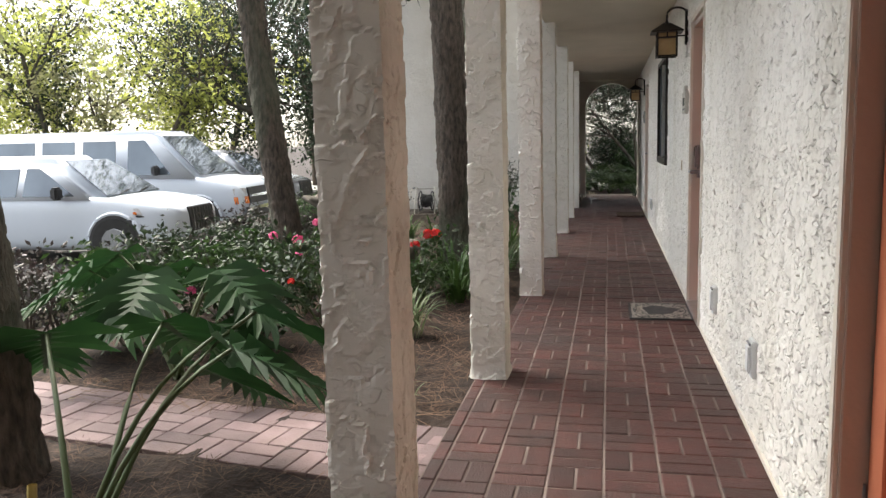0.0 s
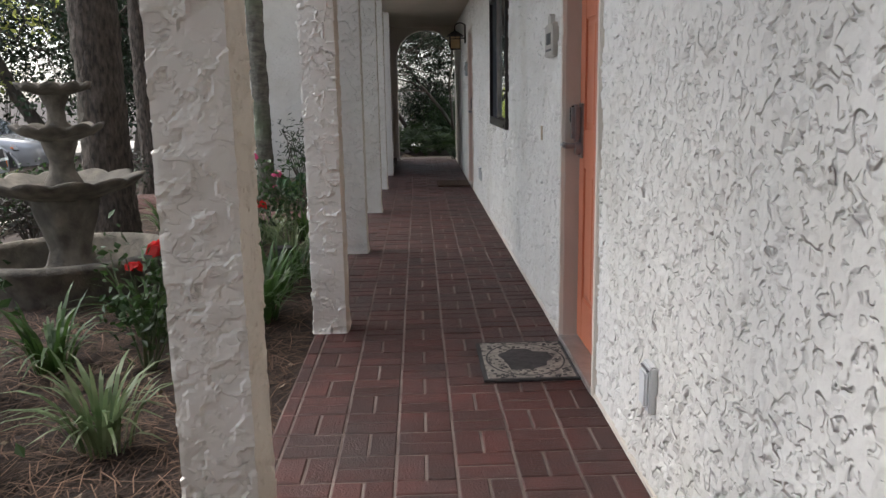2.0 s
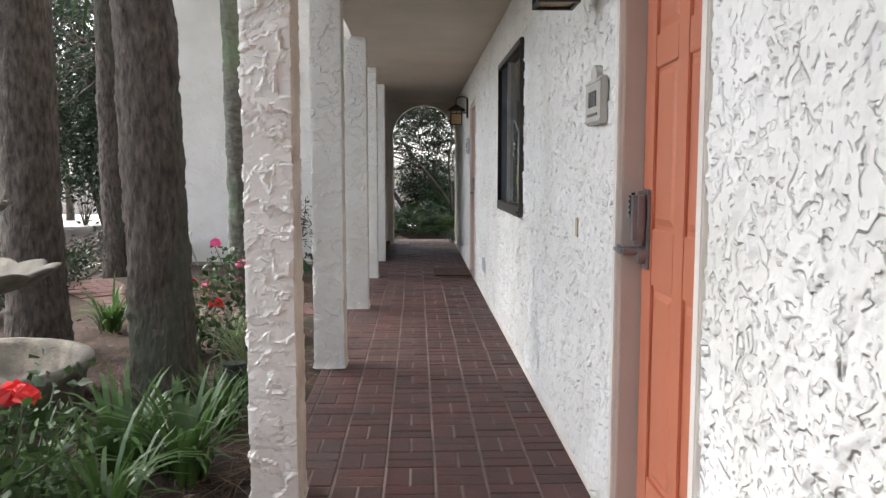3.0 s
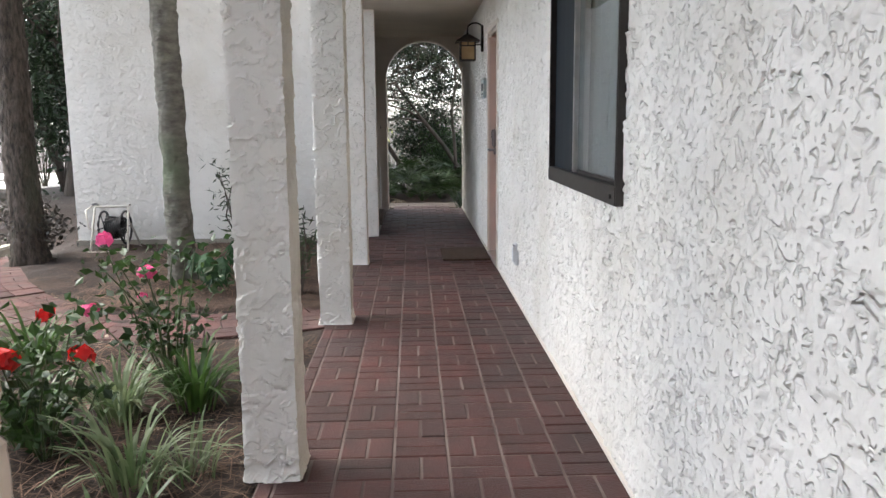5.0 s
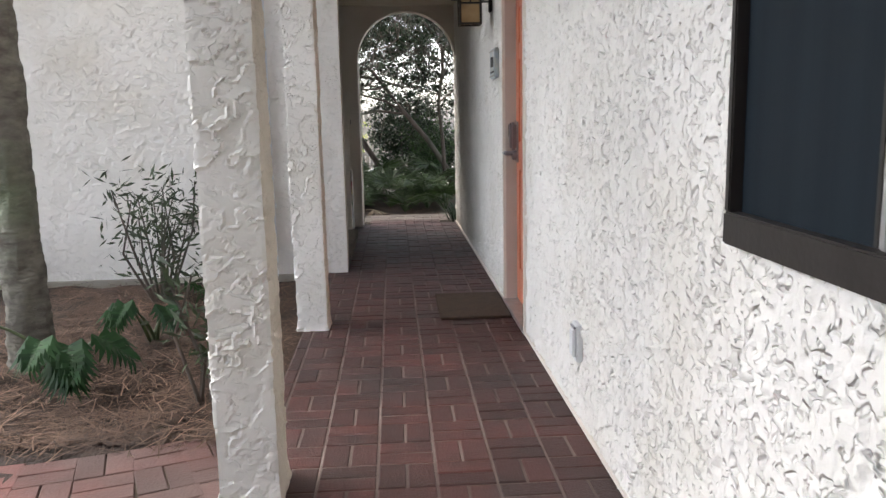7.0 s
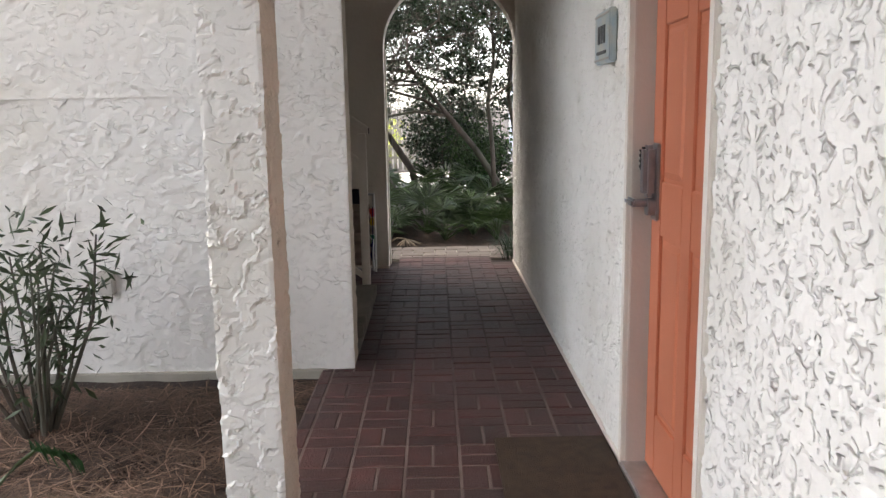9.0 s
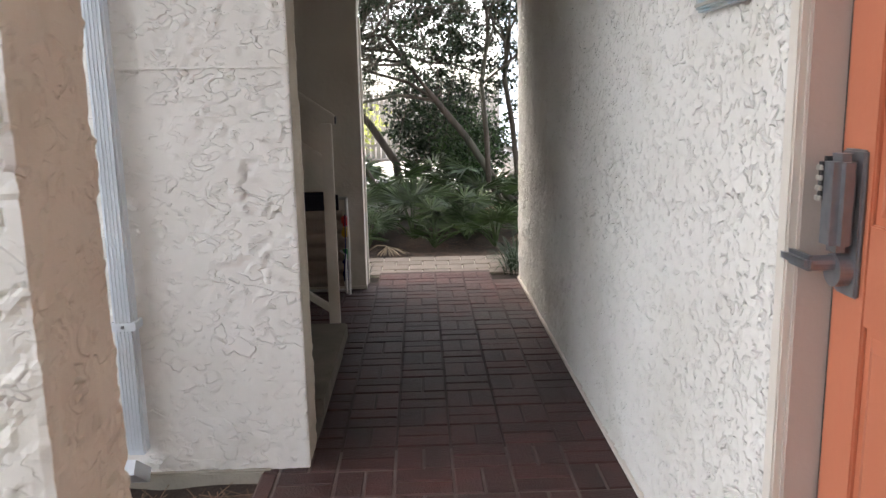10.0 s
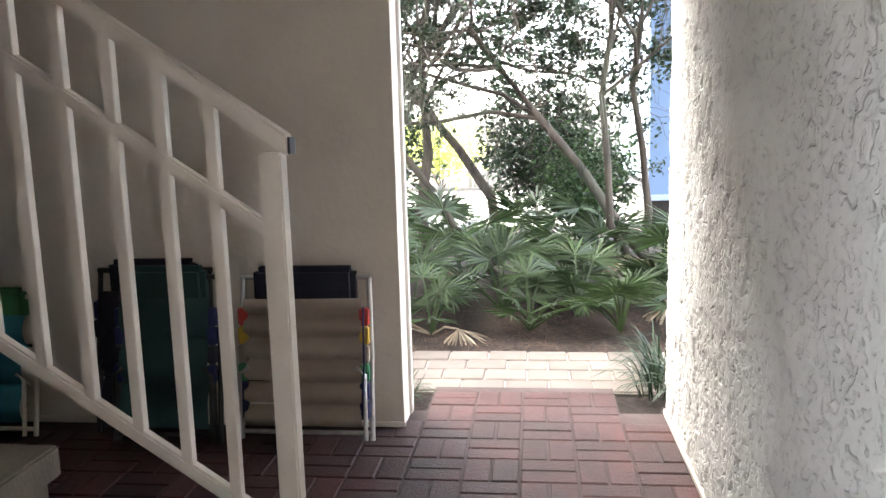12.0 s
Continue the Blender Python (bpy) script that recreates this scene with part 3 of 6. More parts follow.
# ---- doors, windows ----
def door(y0, y1, name, lock_far=True):
    """Six-panel leaf in a recessed frame, lock at the y1 side."""
    d = empty(name, WALL_X, (y0 + y1) / 2, 0, "closed orange six-panel door in a taupe frame with a keypad lock", "door", kind="structure")
    inv = d.matrix_world.inverted()

    def put(nm, bm, m, parent=d, label="", smooth=False):
        bm.transform(inv)
        return part(nm, bm, m, parent, label, smooth)
    X = WALL_X
    for nm, a, b in (("casing", y1 - 0.028, y1 + 0.012), ("casing", y0 - 0.012, y0 + 0.028)):
        put(nm, box(X - 0.016, X + 0.03, a, b, 0.0, DOOR_TOP + 0.012, 0.004), FRAMEWHITE)
    put("casing", box(X - 0.016, X + 0.03, y0 + 0.028, y1 - 0.028, DOOR_TOP - 0.028, DOOR_TOP + 0.012, 0.004), FRAMEWHITE)
    for a, b in ((y1 - 0.036, y1 - 0.002), (y0 + 0.002, y0 + 0.036)):
        put("jamb", box(X + 0.002, X + 0.16, a, b, 0.0, DOOR_TOP - 0.03, 0.003), TAUPE, label="taupe painted door jamb")
    put("head_jamb", box(X + 0.002, X + 0.16, y0 + 0.036, y1 - 0.036, DOOR_TOP - 0.064, DOOR_TOP - 0.03, 0.003), TAUPE)
    put("threshold", box(X - 0.02, X + 0.16, y0 + 0.02, y1 - 0.02, 0.0, 0.03, 0.006), ALU, label="grey metal threshold")
    # leaf
    la, lb, top, bot = y0 + 0.042, y1 - 0.042, DOOR_TOP - 0.07, 0.036
    fx = X + 0.07
    bm = box(fx + 0.010, fx + 0.05, la, lb, bot, top)
    w = lb - la
    st = 0.105
    mid = (la + lb) / 2
    cols = [(la + st, mid - 0.045), (mid + 0.045, lb - st)]
    rails = [(bot, 0.25), (0.88, 1.06), (1.56, 1.66), (top - 0.13, top)]
    for a, b in ((la, la + st), (lb - st, lb), (mid - 0.045, mid + 0.045)):
        box(fx, fx + 0.012, a, b, bot, top, 0.003, bm)
    for a, b in rails:
        for c, e in cols:
            box(fx + 0.0006, fx + 0.012, c, e, a, b, 0.003, bm)
    for k in range(3):
        za, zb = rails[k][1], rails[k + 1][0]
        for c, e in cols:
            m = 0.022
            own = bmesh.new()
            bmesh.ops.create_cube(own, size=1.0)
            for v in own.verts:
                t = 0.024 if v.co.x < 0 else 0.0
                v.co = Vector((fx + 0.002 if v.co.x < 0 else fx + 0.011, (c + e) / 2 + (1 if v.co.y > 0 else -1) * ((e - c) / 2 - m * 0.5 - t), (za + zb) / 2 + (1 if v.co.z > 0 else -1) * ((zb - za) / 2 - m * 0.5 - t)))
            tmp = bpy.data.meshes.new("tmp")
            own.to_mesh(tmp)
            own.free()
            bm.from_mesh(tmp)
            bpy.data.meshes.remove(tmp)
    put("door_leaf", bm, ORANGE)
    # black strips stand for the shade in the gaps between leaf and jambs
    for a, b in ((lb - 0.001, lb + 0.0065), (la - 0.0065, la + 0.001)):
        put("gap_shade", box(fx + 0.002, fx + 0.03, a, b, bot, top), BLACK)
    ly = lb - 0.055 if lock_far else la + 0.055
    hy = la - 0.004 if lock_far else lb + 0.004
    lock = put("lock_plate", box(fx - 0.010, fx, ly - 0.036, ly + 0.036, 0.925, 1.185, 0.004), STEEL, label="satin steel keypad lock")
    put("lock_body", box(fx - 0.052, fx - 0.008, ly - 0.031, ly + 0.031, 1.005, 1.178, 0.014), STEEL, lock)
    put("keypad", box(fx - 0.056, fx - 0.020, ly + 0.006, ly + 0.035, 1.085, 1.172, 0.009), BLACK, lock)
    for r in range(4):
        for q in (0, 1):
            put("key_button", box(fx - 0.0595, fx - 0.055, ly + 0.011 + 0.011 * q, ly + 0.018 + 0.011 * q, 1.094 + 0.018 * r, 1.103 + 0.018 * r, 0.001), PLAQUE, lock)
    put("rose", cyl((fx - 0.034, ly, 0.972), (fx - 0.006, ly, 0.972), 0.030, seg=24), STEEL, lock)
    b2 = cyl((fx - 0.078, ly, 0.985), (fx - 0.02, ly, 0.985), 0.014)
    lev = box(fx - 0.088, fx - 0.066, ly - 0.016, ly + 0.092, 0.972, 1.000, 0.008, b2)
    put("lever", lev, STEEL, lock, "lever handle")
    put("hinge", cyl((fx - 0.004, hy, 1.70), (fx - 0.004, hy, 1.79), 0.006, seg=8), STEEL)
    put("hinge", cyl((fx - 0.004, hy, 0.25), (fx - 0.004, hy, 0.34), 0.006, seg=8), STEEL)
    return d


for k, (a, b) in enumerate(DOORS):
    door(a, b, "door_%d" % (k + 1), k > 0)


def window():
    y0, y1, z0, z1 = WIN
    w = empty("window_1", WALL_X, (y0 + y1) / 2, z0, "dark bronze aluminium sliding window with a screen and pale curtain", "window", kind="structure")
    inv = w.matrix_world.inverted()

    def put(nm, bm, m, parent=w, label=""):
        bm.transform(inv)
        return part(nm, bm, m, parent, label)
    X, ym = WALL_X, 9.56
    fr = [box(X - 0.032, X + 0.10, y0, y1, z0, z0 + 0.068, 0.004), box(X - 0.032, X + 0.10, y0, y1, z1 - 0.045, z1, 0.004), box(X - 0.030, X + 0.10, y0, y0 + 0.018, z0 + 0.068, z1 - 0.045, 0.003), box(X - 0.030, X + 0.10, y1 - 0.022, y1, z0 + 0.068, z1 - 0.045, 0.003)]
    for b in fr:
        put("window_frame", b, BRONZE)
    ya, yb = y0 + 0.018, y1 - 0.022
    za, zb = z0 + 0.068, z1 - 0.045
    put("mullion", box(X - 0.012, X + 0.06, ym - 0.009, ym + 0.009, za, zb, 0.003), ALU, label="grey metal meeting rail")
    put("screen_edge", box(X - 0.010, X + 0.02, ym + 0.0095, ym + 0.026, za, zb, 0.003), BRONZE)
    put("insect_screen", box(X - 0.002, X + 0.002, ym + 0.026, yb, za, zb), SCREEN)
    p1 = put("pane", box(X + 0.010, X + 0.014, ya, ym - 0.009, za, zb), GLASS)
    p2 = put("pane", box(X + 0.030, X + 0.034, ym + 0.0095, yb, za, zb), GLASS)
    p1.visible_shadow = p2.visible_shadow = False
    put("sash_rail", box(X + 0.004, X + 0.03, ya, ym - 0.009, za, za + 0.012, 0.003), BRONZE)
    put("latch", cyl((X - 0.04, y0 + 0.05, z0 + 0.03), (X - 0.03, y0 + 0.05, z0 + 0.03), 0.008, seg=10), BLACK)
    # two hangings with soft folds: a grey sheer, and a light blue one at the near end
    def hanging(a, b, depth, deep, m, label):
        us = steps(a, b, 0.012)
        U, V = np.meshgrid(us, np.array([z0 - 0.1, z1 + 0.15]), indexing='ij')
        u, v = U.ravel(), V.ravel()
        p = np.stack([X + depth + deep * (np.sin(u * 52) + 0.6 * np.sin(u * 23 + 1)), u, v], 1)
        i = np.arange(len(us) - 1)
        c = arrays("curtain", [(p, np.stack([i * 2, i * 2 + 1, i * 2 + 3, i * 2 + 2], 1))], m, smooth=True)
        tagged(c, label, "curtain", "window curtains")
    hanging(y0 + 0.46, y1 + 0.1, 0.085, 0.014, CURTAIN, "grey sheer folded curtain hanging behind the window")
    hanging(y0 - 0.2, y0 + 0.55, 0.112, 0.005, BLUECURTAIN, "light blue curtain hanging behind the window")
    # added box of near-black walls so the room looks unlit
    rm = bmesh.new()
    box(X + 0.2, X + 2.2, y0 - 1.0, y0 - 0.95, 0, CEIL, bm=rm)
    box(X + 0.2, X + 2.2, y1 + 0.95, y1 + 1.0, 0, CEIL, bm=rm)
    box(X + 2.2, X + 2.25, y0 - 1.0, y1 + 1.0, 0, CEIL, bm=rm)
    tagged(part("wall_room", rm, DARKROOM, None), "added room walls behind the window, coloured dark as if unlit", "wall", kind="structure")


window()


# ---- paved ways and stairs ----
def paved_path(name, pts, width, label, m):
    """Basket-weave brick path along a bent centre line."""
    P = 0.21
    n_across = int(round(width / P))
    pts = [Vector((x, y, 0)) for x, y in pts]
    line, seg = [], []
    total = sum((b - a).length for a, b in zip(pts, pts[1:]))

    def at(s):
        for a, b in zip(pts, pts[1:]):
            ln = (b - a).length
            if s <= ln:
                return a.lerp(b, s / ln)
            s -= ln
        return pts[-1]

    def smooth_at(s):
        return (at(max(s - 0.35, 0)) + at(s) + at(min(s + 0.35, total))) / 3
    rows = int(total / P)
    bed_v, bed_f = [], []
    places = []
    for r in range(rows + 1):
        c = smooth_at(r * P)
        d = (smooth_at(min(r * P + 0.05, total)) - smooth_at(max(r * P - 0.05, 0))).normalized()
        nrm = Vector((-d.y, d.x, 0))
        z = float(ground_height(np.array([c.x]), np.array([c.y]))[0]) if c.x < -3.2 else -0.067
        bed_v += [tuple(c + nrm * (width / 2 - 0.012) + Vector((0, 0, z + 0.022))), tuple(c - nrm * (width / 2 - 0.012) + Vector((0, 0, z + 0.022)))]
        places.append((c, d, nrm, z))
    n2 = len(bed_v)
    bed_v += [(x, y, z - 0.12) for x, y, z in bed_v]
    bed_f = [(2 * i, 2 * i + 1, 2 * i + 3, 2 * i + 2) for i in range(rows)] + [(2 * i + q, 2 * i + 2 + q, n2 + 2 * i + 2 + q, n2 + 2 * i + q) for i in range(rows) for q in (0, 1)]
    bed = arrays(name, [(bed_v, bed_f)], MORTARDARK)
    tagged(bed, label, "path", kind="structure")
    lw = brick_mesh("brick", P / 2 - 0.006, P - 0.006, 0.05, m, 0.003)
    rng = random.Random(len(pts))
    for r in range(rows):
        c, d, nrm, z = places[r]
        c = (c + places[r + 1][0]) / 2
        ang = math.degrees(math.atan2(d.y, d.x)) - 90
        for k in range(n_across):
            off = (k - (n_across - 1) / 2) * P
            turn = (r + k) % 2
            for h in (-P / 4, P / 4):
                ob = new("brick", lw)
                ob.parent = bed
                q = c + nrm * (off + (h if not turn else 0)) + d * (h if turn else 0)
                ob.matrix_world = pose(q.x, q.y, z + 0.034 + rng.uniform(-0.002, 0.002), rng.uniform(-0.4, 0.4), rng.uniform(-0.4, 0.4), ang + 90 * turn + rng.uniform(-0.5, 0.5))


PATHRED = mat("red_path_brick", (0.100, 0.034, 0.029), (0.058, 0.023, 0.020), 7.0, 0.7, 0.5, 90.0, vary="object", amount=0.3, stain=(0.09, 0.06, 0.055))
MORTARDARK = mat("sand_joint", (0.10, 0.07, 0.055), (0.06, 0.045, 0.035), 9.0, 0.95, 0.5, 90.0)


def brick_mesh(name, lx, ly, h, material, bev=0.004):
    me = bpy.data.meshes.new(name)
    bm = bmesh.new()
    bmesh.ops.create_cube(bm, size=1.0, matrix=Matrix.Translation((0, 0, -h / 2)) @ Matrix.Diagonal((lx, ly, h, 1)))
    bmesh.ops.bevel(bm, geom=[e for e in bm.edges if all(v.co.z > -h * 0.1 for v in e.verts)], offset=bev, segments=1, affect='EDGES')
    bm.to_mesh(me)
    bm.free()
    me.materials.append(material)
    return me


paved_path("pavement_garden", [(-0.50, 3.33), (-2.0, 3.57), (-5.6, 4.14)], 0.63, "weathered pinkish brick garden path in basket weave", PATHBRICK)
paved_path("pavement_side", [(-0.50, 11.38), (-1.3, 11.06), (-1.9, 10.98), (-2.6, 11.3), (-3.4, 12.1), (-4.6, 14.2), (-6.2, 17.2)], 0.63, "red brick garden path curving round the flower bed", PATHRED)


def stairs():
    st = empty("staircase", -0.5, 15.45, 0, "grey concrete stair steps rising beside the walkway", "stairs", kind="structure")
    inv = st.matrix_world.inverted()
    for k in range(11):
        x1 = -0.50 - 0.275 * k
        bm = box(x1 - 0.30, x1, 14.945, 15.985, 0.175 * k + 0.10, 0.175 * (k + 1), 0.006)
        box(x1 - 0.30, x1 - 0.03, 14.96, 15.97, max(0.0, 0.175 * (k - 1)) if k else 0.0, 0.175 * k + 0.10, 0.0, bm)
        bm.transform(inv)
        part("step", bm, STEPSTONE, st)
    rail = empty("stair_railing", -0.59, 16.24, 0.0, "cream painted metal stair railing with square balusters", "railing")
    inv2 = rail.matrix_world.inverted()

    def put(nm, bm, m=RAILPAINT, label=""):
        bm.transform(inv2)
        return part(nm, bm, m, rail, label)
    Y, sl = 16.24, 0.685

    def slanted(x0, z0, x1, w, h, nm):
        own = bmesh.new()
        z1 = z0 + (x0 - x1) * sl
        bmesh.ops.create_cube(own, size=1.0)
        for v in own.verts:
            a = v.co.x > 0
            v.co = Vector((x0 if a else x1, Y + v.co.y * w, (z0 if a else z1) + v.co.z * h))
        bmesh.ops.bevel(own, geom=own.edges[:], offset=0.006, segments=2, affect='EDGES')
        return put(nm, own)
    put("newel_post", box(-0.618, -0.562, Y - 0.026, Y + 0.026, 0.0, 1.17, 0.005))
    slanted(-0.543, 1.185, -3.3, 0.058, 0.05, "handrail")
    slanted(-0.585, 0.965, -3.3, 0.036, 0.042, "middle_rail")
    slanted(-0.612, 0.185, -3.3, 0.034, 0.046, "bottom_rail")
    put("rail_cap", box(-0.546, -0.538, Y - 0.025, Y + 0.025, 1.165, 1.207, 0.003), BLACK, "black end cap")
    for k in range(20):
        x = -0.738 - 0.1255 * k
        zt, zb = 1.185 + (-0.543 - x) * sl, 0.185 + (-0.612 - x) * sl
        put("baluster", box(x - 0.0145, x + 0.0145, Y - 0.0145, Y + 0.0145, zb, zt - 0.02, 0.002))


stairs()


# ---- walkway fittings ----
def wall_lantern(y):
    X = WALL_X
    g = empty("wall_lantern", X, y, 2.1, "black iron wall lantern with seeded amber glass on a hooked arm", "lantern", "walkway lanterns")
    inv = g.matrix_world.inverted()

    def put(nm, bm, m, label="", parent=g):
        bm.transform(inv)
        return part(nm, bm, m, parent, label)
    cx = 0.42
    put("back_plate", box(X - 0.026, X - 0.004, y - 0.03, y + 0.03, 1.93, 2.19, 0.006), IRON)
    pts = [(X - 0.02, y, 2.15)] + [(0.495 + 0.075 * math.cos(a), y, 2.155 + 0.055 * math.sin(a)) for a in np.linspace(0.3, math.pi, 9)] + [(cx, y, 2.11)]
    hook = arrays("arm", [tube(pts, [0.008] * len(pts), 8)], IRON, g, smooth=True)
    hook.data.transform(inv)
    put("stay", cyl((X - 0.01, y, 2.0), (cx + 0.07, y, 2.0), 0.006, seg=8), IRON)
    own = bmesh.new()
    bmesh.ops.create_cone(own, cap_ends=True, segments=4, radius1=0.165, radius2=0.035, depth=0.065, matrix=Matrix.Translation((cx, y, 2.065)) @ Matrix.Rotation(math.pi / 4, 4, 'Z'))
    box(cx - 0.118, cx + 0.118, y - 0.118, y + 0.118, 2.024, 2.034, 0.002, own)
    cyl((cx, y, 2.09), (cx, y, 2.12), 0.016, 0.008, 8, own)
    put("roof", own, IRON)
    def bar(x0, x1, y0, y1, z0, z1):
        put("cage_bar", box(x0, x1, y0, y1, z0, z1), IRON)
    for sx in (-1, 1):
        for sy in (-1, 1):
            a, b = cx + sx * 0.07, y + sy * 0.07
            bar(a - 0.007, a + 0.007, b - 0.007, b + 0.007, 1.845, 2.026)
    for z in (1.85, 1.985):
        for s in (-1, 1):
            bar(cx - 0.077, cx + 0.077, y + s * 0.07 - 0.0065, y + s * 0.07 + 0.0065, z - 0.006, z + 0.006)
            bar(cx + s * 0.07 - 0.0065, cx + s * 0.07 + 0.0065, y - 0.0634, y + 0.0634, z - 0.0055, z + 0.0055)
    for s in (-1, 1):
        bar(cx - 0.005, cx + 0.005, y + s * 0.07 - 0.005, y + s * 0.07 + 0.005, 1.99, 2.024)
    put("glass_box", box(cx - 0.063, cx + 0.063, y - 0.063, y + 0.063, 1.856, 2.02), AMBERGLASS, "amber seeded glass")


wall_lantern(6.74)
wall_lantern(14.10)


def plaque(y0, y1, z0, z1, m, label):
    """Small unit sign; its number stays plain bars."""
    X = WALL_X
    g = part("door_plaque", box(X - 0.032, X - 0.002, y0, y1, z0, z1, 0.006), m, None)
    tagged(g, label, "sign", "door plaques")
    w, h = y1 - y0, z1 - z0
    for z in (0.06, 0.90):
        part("rim_bar", box(X - 0.036, X - 0.031, y0 + w * 0.03, y0 + w * 0.97, z0 + h * z, z0 + h * (z + 0.035)), PLAQUE, g)
    for k in range(3):
        c = y0 + w * (0.32 + 0.18 * k)
        part("bar", box(X - 0.0365, X - 0.031, c - 0.012, c + 0.012, z0 + h * 0.38, z0 + h * 0.72, 0.001), INK, g, "dark printed bar")
    part("bar", box(X - 0.0365, X - 0.031, y0 + w * 0.2, y0 + w * 0.8, z0 + h * 0.18, z0 + h * 0.24, 0.001), INK, g, "dark printed bar")
    return g


g1 = plaque(6.55, 6.80, 1.41, 1.575, PLAQUE, "grey cast plaque with a raised shell top beside the door")
part("crest", cyl((WALL_X - 0.03, 6.675, 1.578), (WALL_X - 0.004, 6.675, 1.578), 0.045, seg=16), PLAQUE, g1)
plaque(13.76, 14.02, 1.47, 1.665, PLAQUEBLUE, "blue and sand glazed plaque on the wall beside the door")


def outlet(y, z):
    X = WALL_X
    g = part("outlet_cover", box(X - 0.026, X, y - 0.045, y + 0.045, z - 0.075, z + 0.075, 0.005), WHITEPLASTIC, None)
    tagged(g, "white weatherproof outlet cover on the stucco wall", "outlet cover", "outlet covers")
    part("flip_lid", box(X - 0.038, X - 0.024, y - 0.034, y + 0.034, z - 0.06, z + 0.058, 0.008), WHITEPLASTIC, g)
    part("hinge", cyl((X - 0.030, y - 0.03, z + 0.062), (X - 0.030, y + 0.03, z + 0.062), 0.005, seg=8), STEEL, g)


for y, z in ((3.64, 0.345), (4.83, 0.345), (11.45, 0.335)):
    outlet(y, z)
t1 = part("tie_plate", box(WALL_X - 0.012, WALL_X, 7.02, 7.06, 0.97, 1.05, 0.003), mat("tan_tape", (0.55, 0.45, 0.32), (0.48, 0.4, 0.3), 8), None)
tagged(t1, "tan patch of old tape on the stucco wall", "patch")


def doormat_print():
    y0, y1, x0, x1 = 5.80, 6.33, 0.135, 0.565
    g = part("doormat", box(x0, x1, y0, y1, 0.0, 0.012, 0.004), RUBBER, None)
    tagged(g, "black rubber doormat with a worn grey ornamental print", "doormat", "doormats")
    part("print_field", box(x0 + 0.020, x1 - 0.020, y0 + 0.020, y1 - 0.020, 0.010, 0.0135, 0.001), MATGREY, g, "worn grey-beige printed field")
    cx, cy, rx, ry = (x0 + x1) / 2, (y0 + y1) / 2, (x1 - x0) * 0.44, (y1 - y0) * 0.44
    rng = random.Random(3)

    def ring(bm, ra, rb, z, wob=0.0, n=48):
        loop = []
        for k in range(n):
            w = 2 * math.pi * k / n
            e = 1 + wob * (math.sin(3 * w + 1) + 0.7 * math.sin(5 * w) + 0.5 * math.sin(9 * w + 2))
            loop.append([bm.verts.new((cx + math.cos(w) * r * e * rx, cy + math.sin(w) * r * e * ry, z)) for r in (ra, rb)])
        for k in range(n):
            a, b = loop[k], loop[(k + 1) % n]
            bm.faces.new([a[0], a[1], b[1], b[0]])
    bm = bmesh.new()
    ring(bm, 0.93, 0.975, 0.0145)
    ring(bm, 0.16, 0.22, 0.0158)
    ring(bm, 0.44, 0.47, 0.0158)
    tagged(part("ring_print", bm, RUBBER, g, "black oval ring"), kind="stuff")
    bm = bmesh.new()
    ring(bm, 0.002, 0.62, 0.0149, 0.09)
    part("worn_patch", bm, mat("worn_dark_rubber", (0.018, 0.018, 0.021), (0.04, 0.039, 0.04), 26.0, 0.8, 0.3, 90.0), g, "dark rubbed middle of the mat")
    bm = bmesh.new()
    for k in range(330):
        px, py = rng.uniform(x0 + 0.018, x1 - 0.018), rng.uniform(y0 + 0.018, y1 - 0.018)
        q = ((px - cx) / rx) ** 2 + ((py - cy) / ry) ** 2
        if 0.42 < q < 0.84 or q > 1.0:
            s = rng.uniform(0.003, 0.009)
            t = s * rng.uniform(0.5, 1.1)
            box(px - s, px + s, py - t, py + t, 0.012, 0.0147, 0, bm)
    tagged(part("scroll_print", bm, RUBBER, g, "black scroll ornament"), kind="stuff")


doormat_print()
m2 = part("doormat", box(0.12, 0.56, 13.12, 13.79, 0.0, 0.016, 0.005), COIR, None)
tagged(m2, "plain dark brown coir doormat on the bricks", "doormat", "doormats")


def downspout():
    g = empty("downspout", -1.11, BACK_Y - 0.05, 0, "pale blue-white ribbed metal downspout strapped to the stucco", "downspout")
    bm = box(-0.034, 0.034, -0.026, 0.026, 0.10, 5.4, 0.008)
    for k in range(5):
        x = -0.024 + 0.012 * k
        part("rib", box(x - 0.0022, x + 0.0022, -0.030, -0.0255, 0.12, 5.38), DOWN, g)
    part("pipe", bm, DOWN, g)
    part("strap", box(-0.042, 0.042, -0.032, 0.04, 0.545, 0.575, 0.002), DOWN, g)
    part("screw", cyl((0.0, -0.036, 0.56), (0.0, -0.03, 0.56), 0.006, seg=8), STEEL, g)
    own = bmesh.new()
    bmesh.ops.create_cube(own, size=1.0, matrix=Matrix.Translation((0, -0.07, 0.065)) @ Matrix.Rotation(radians(55), 4, 'X') @ Matrix.Diagonal((0.068, 0.05, 0.16, 1)))
    part("elbow", own, DOWN, g)


downspout()
wb = part("junction_box", box(-1.80, -1.72, BACK_Y - 0.045, BACK_Y + 0.0, 0.42, 0.54, 0.006), PLAQUE, None)
tagged(wb, "small grey electrical box on the stucco wall", "electrical box")


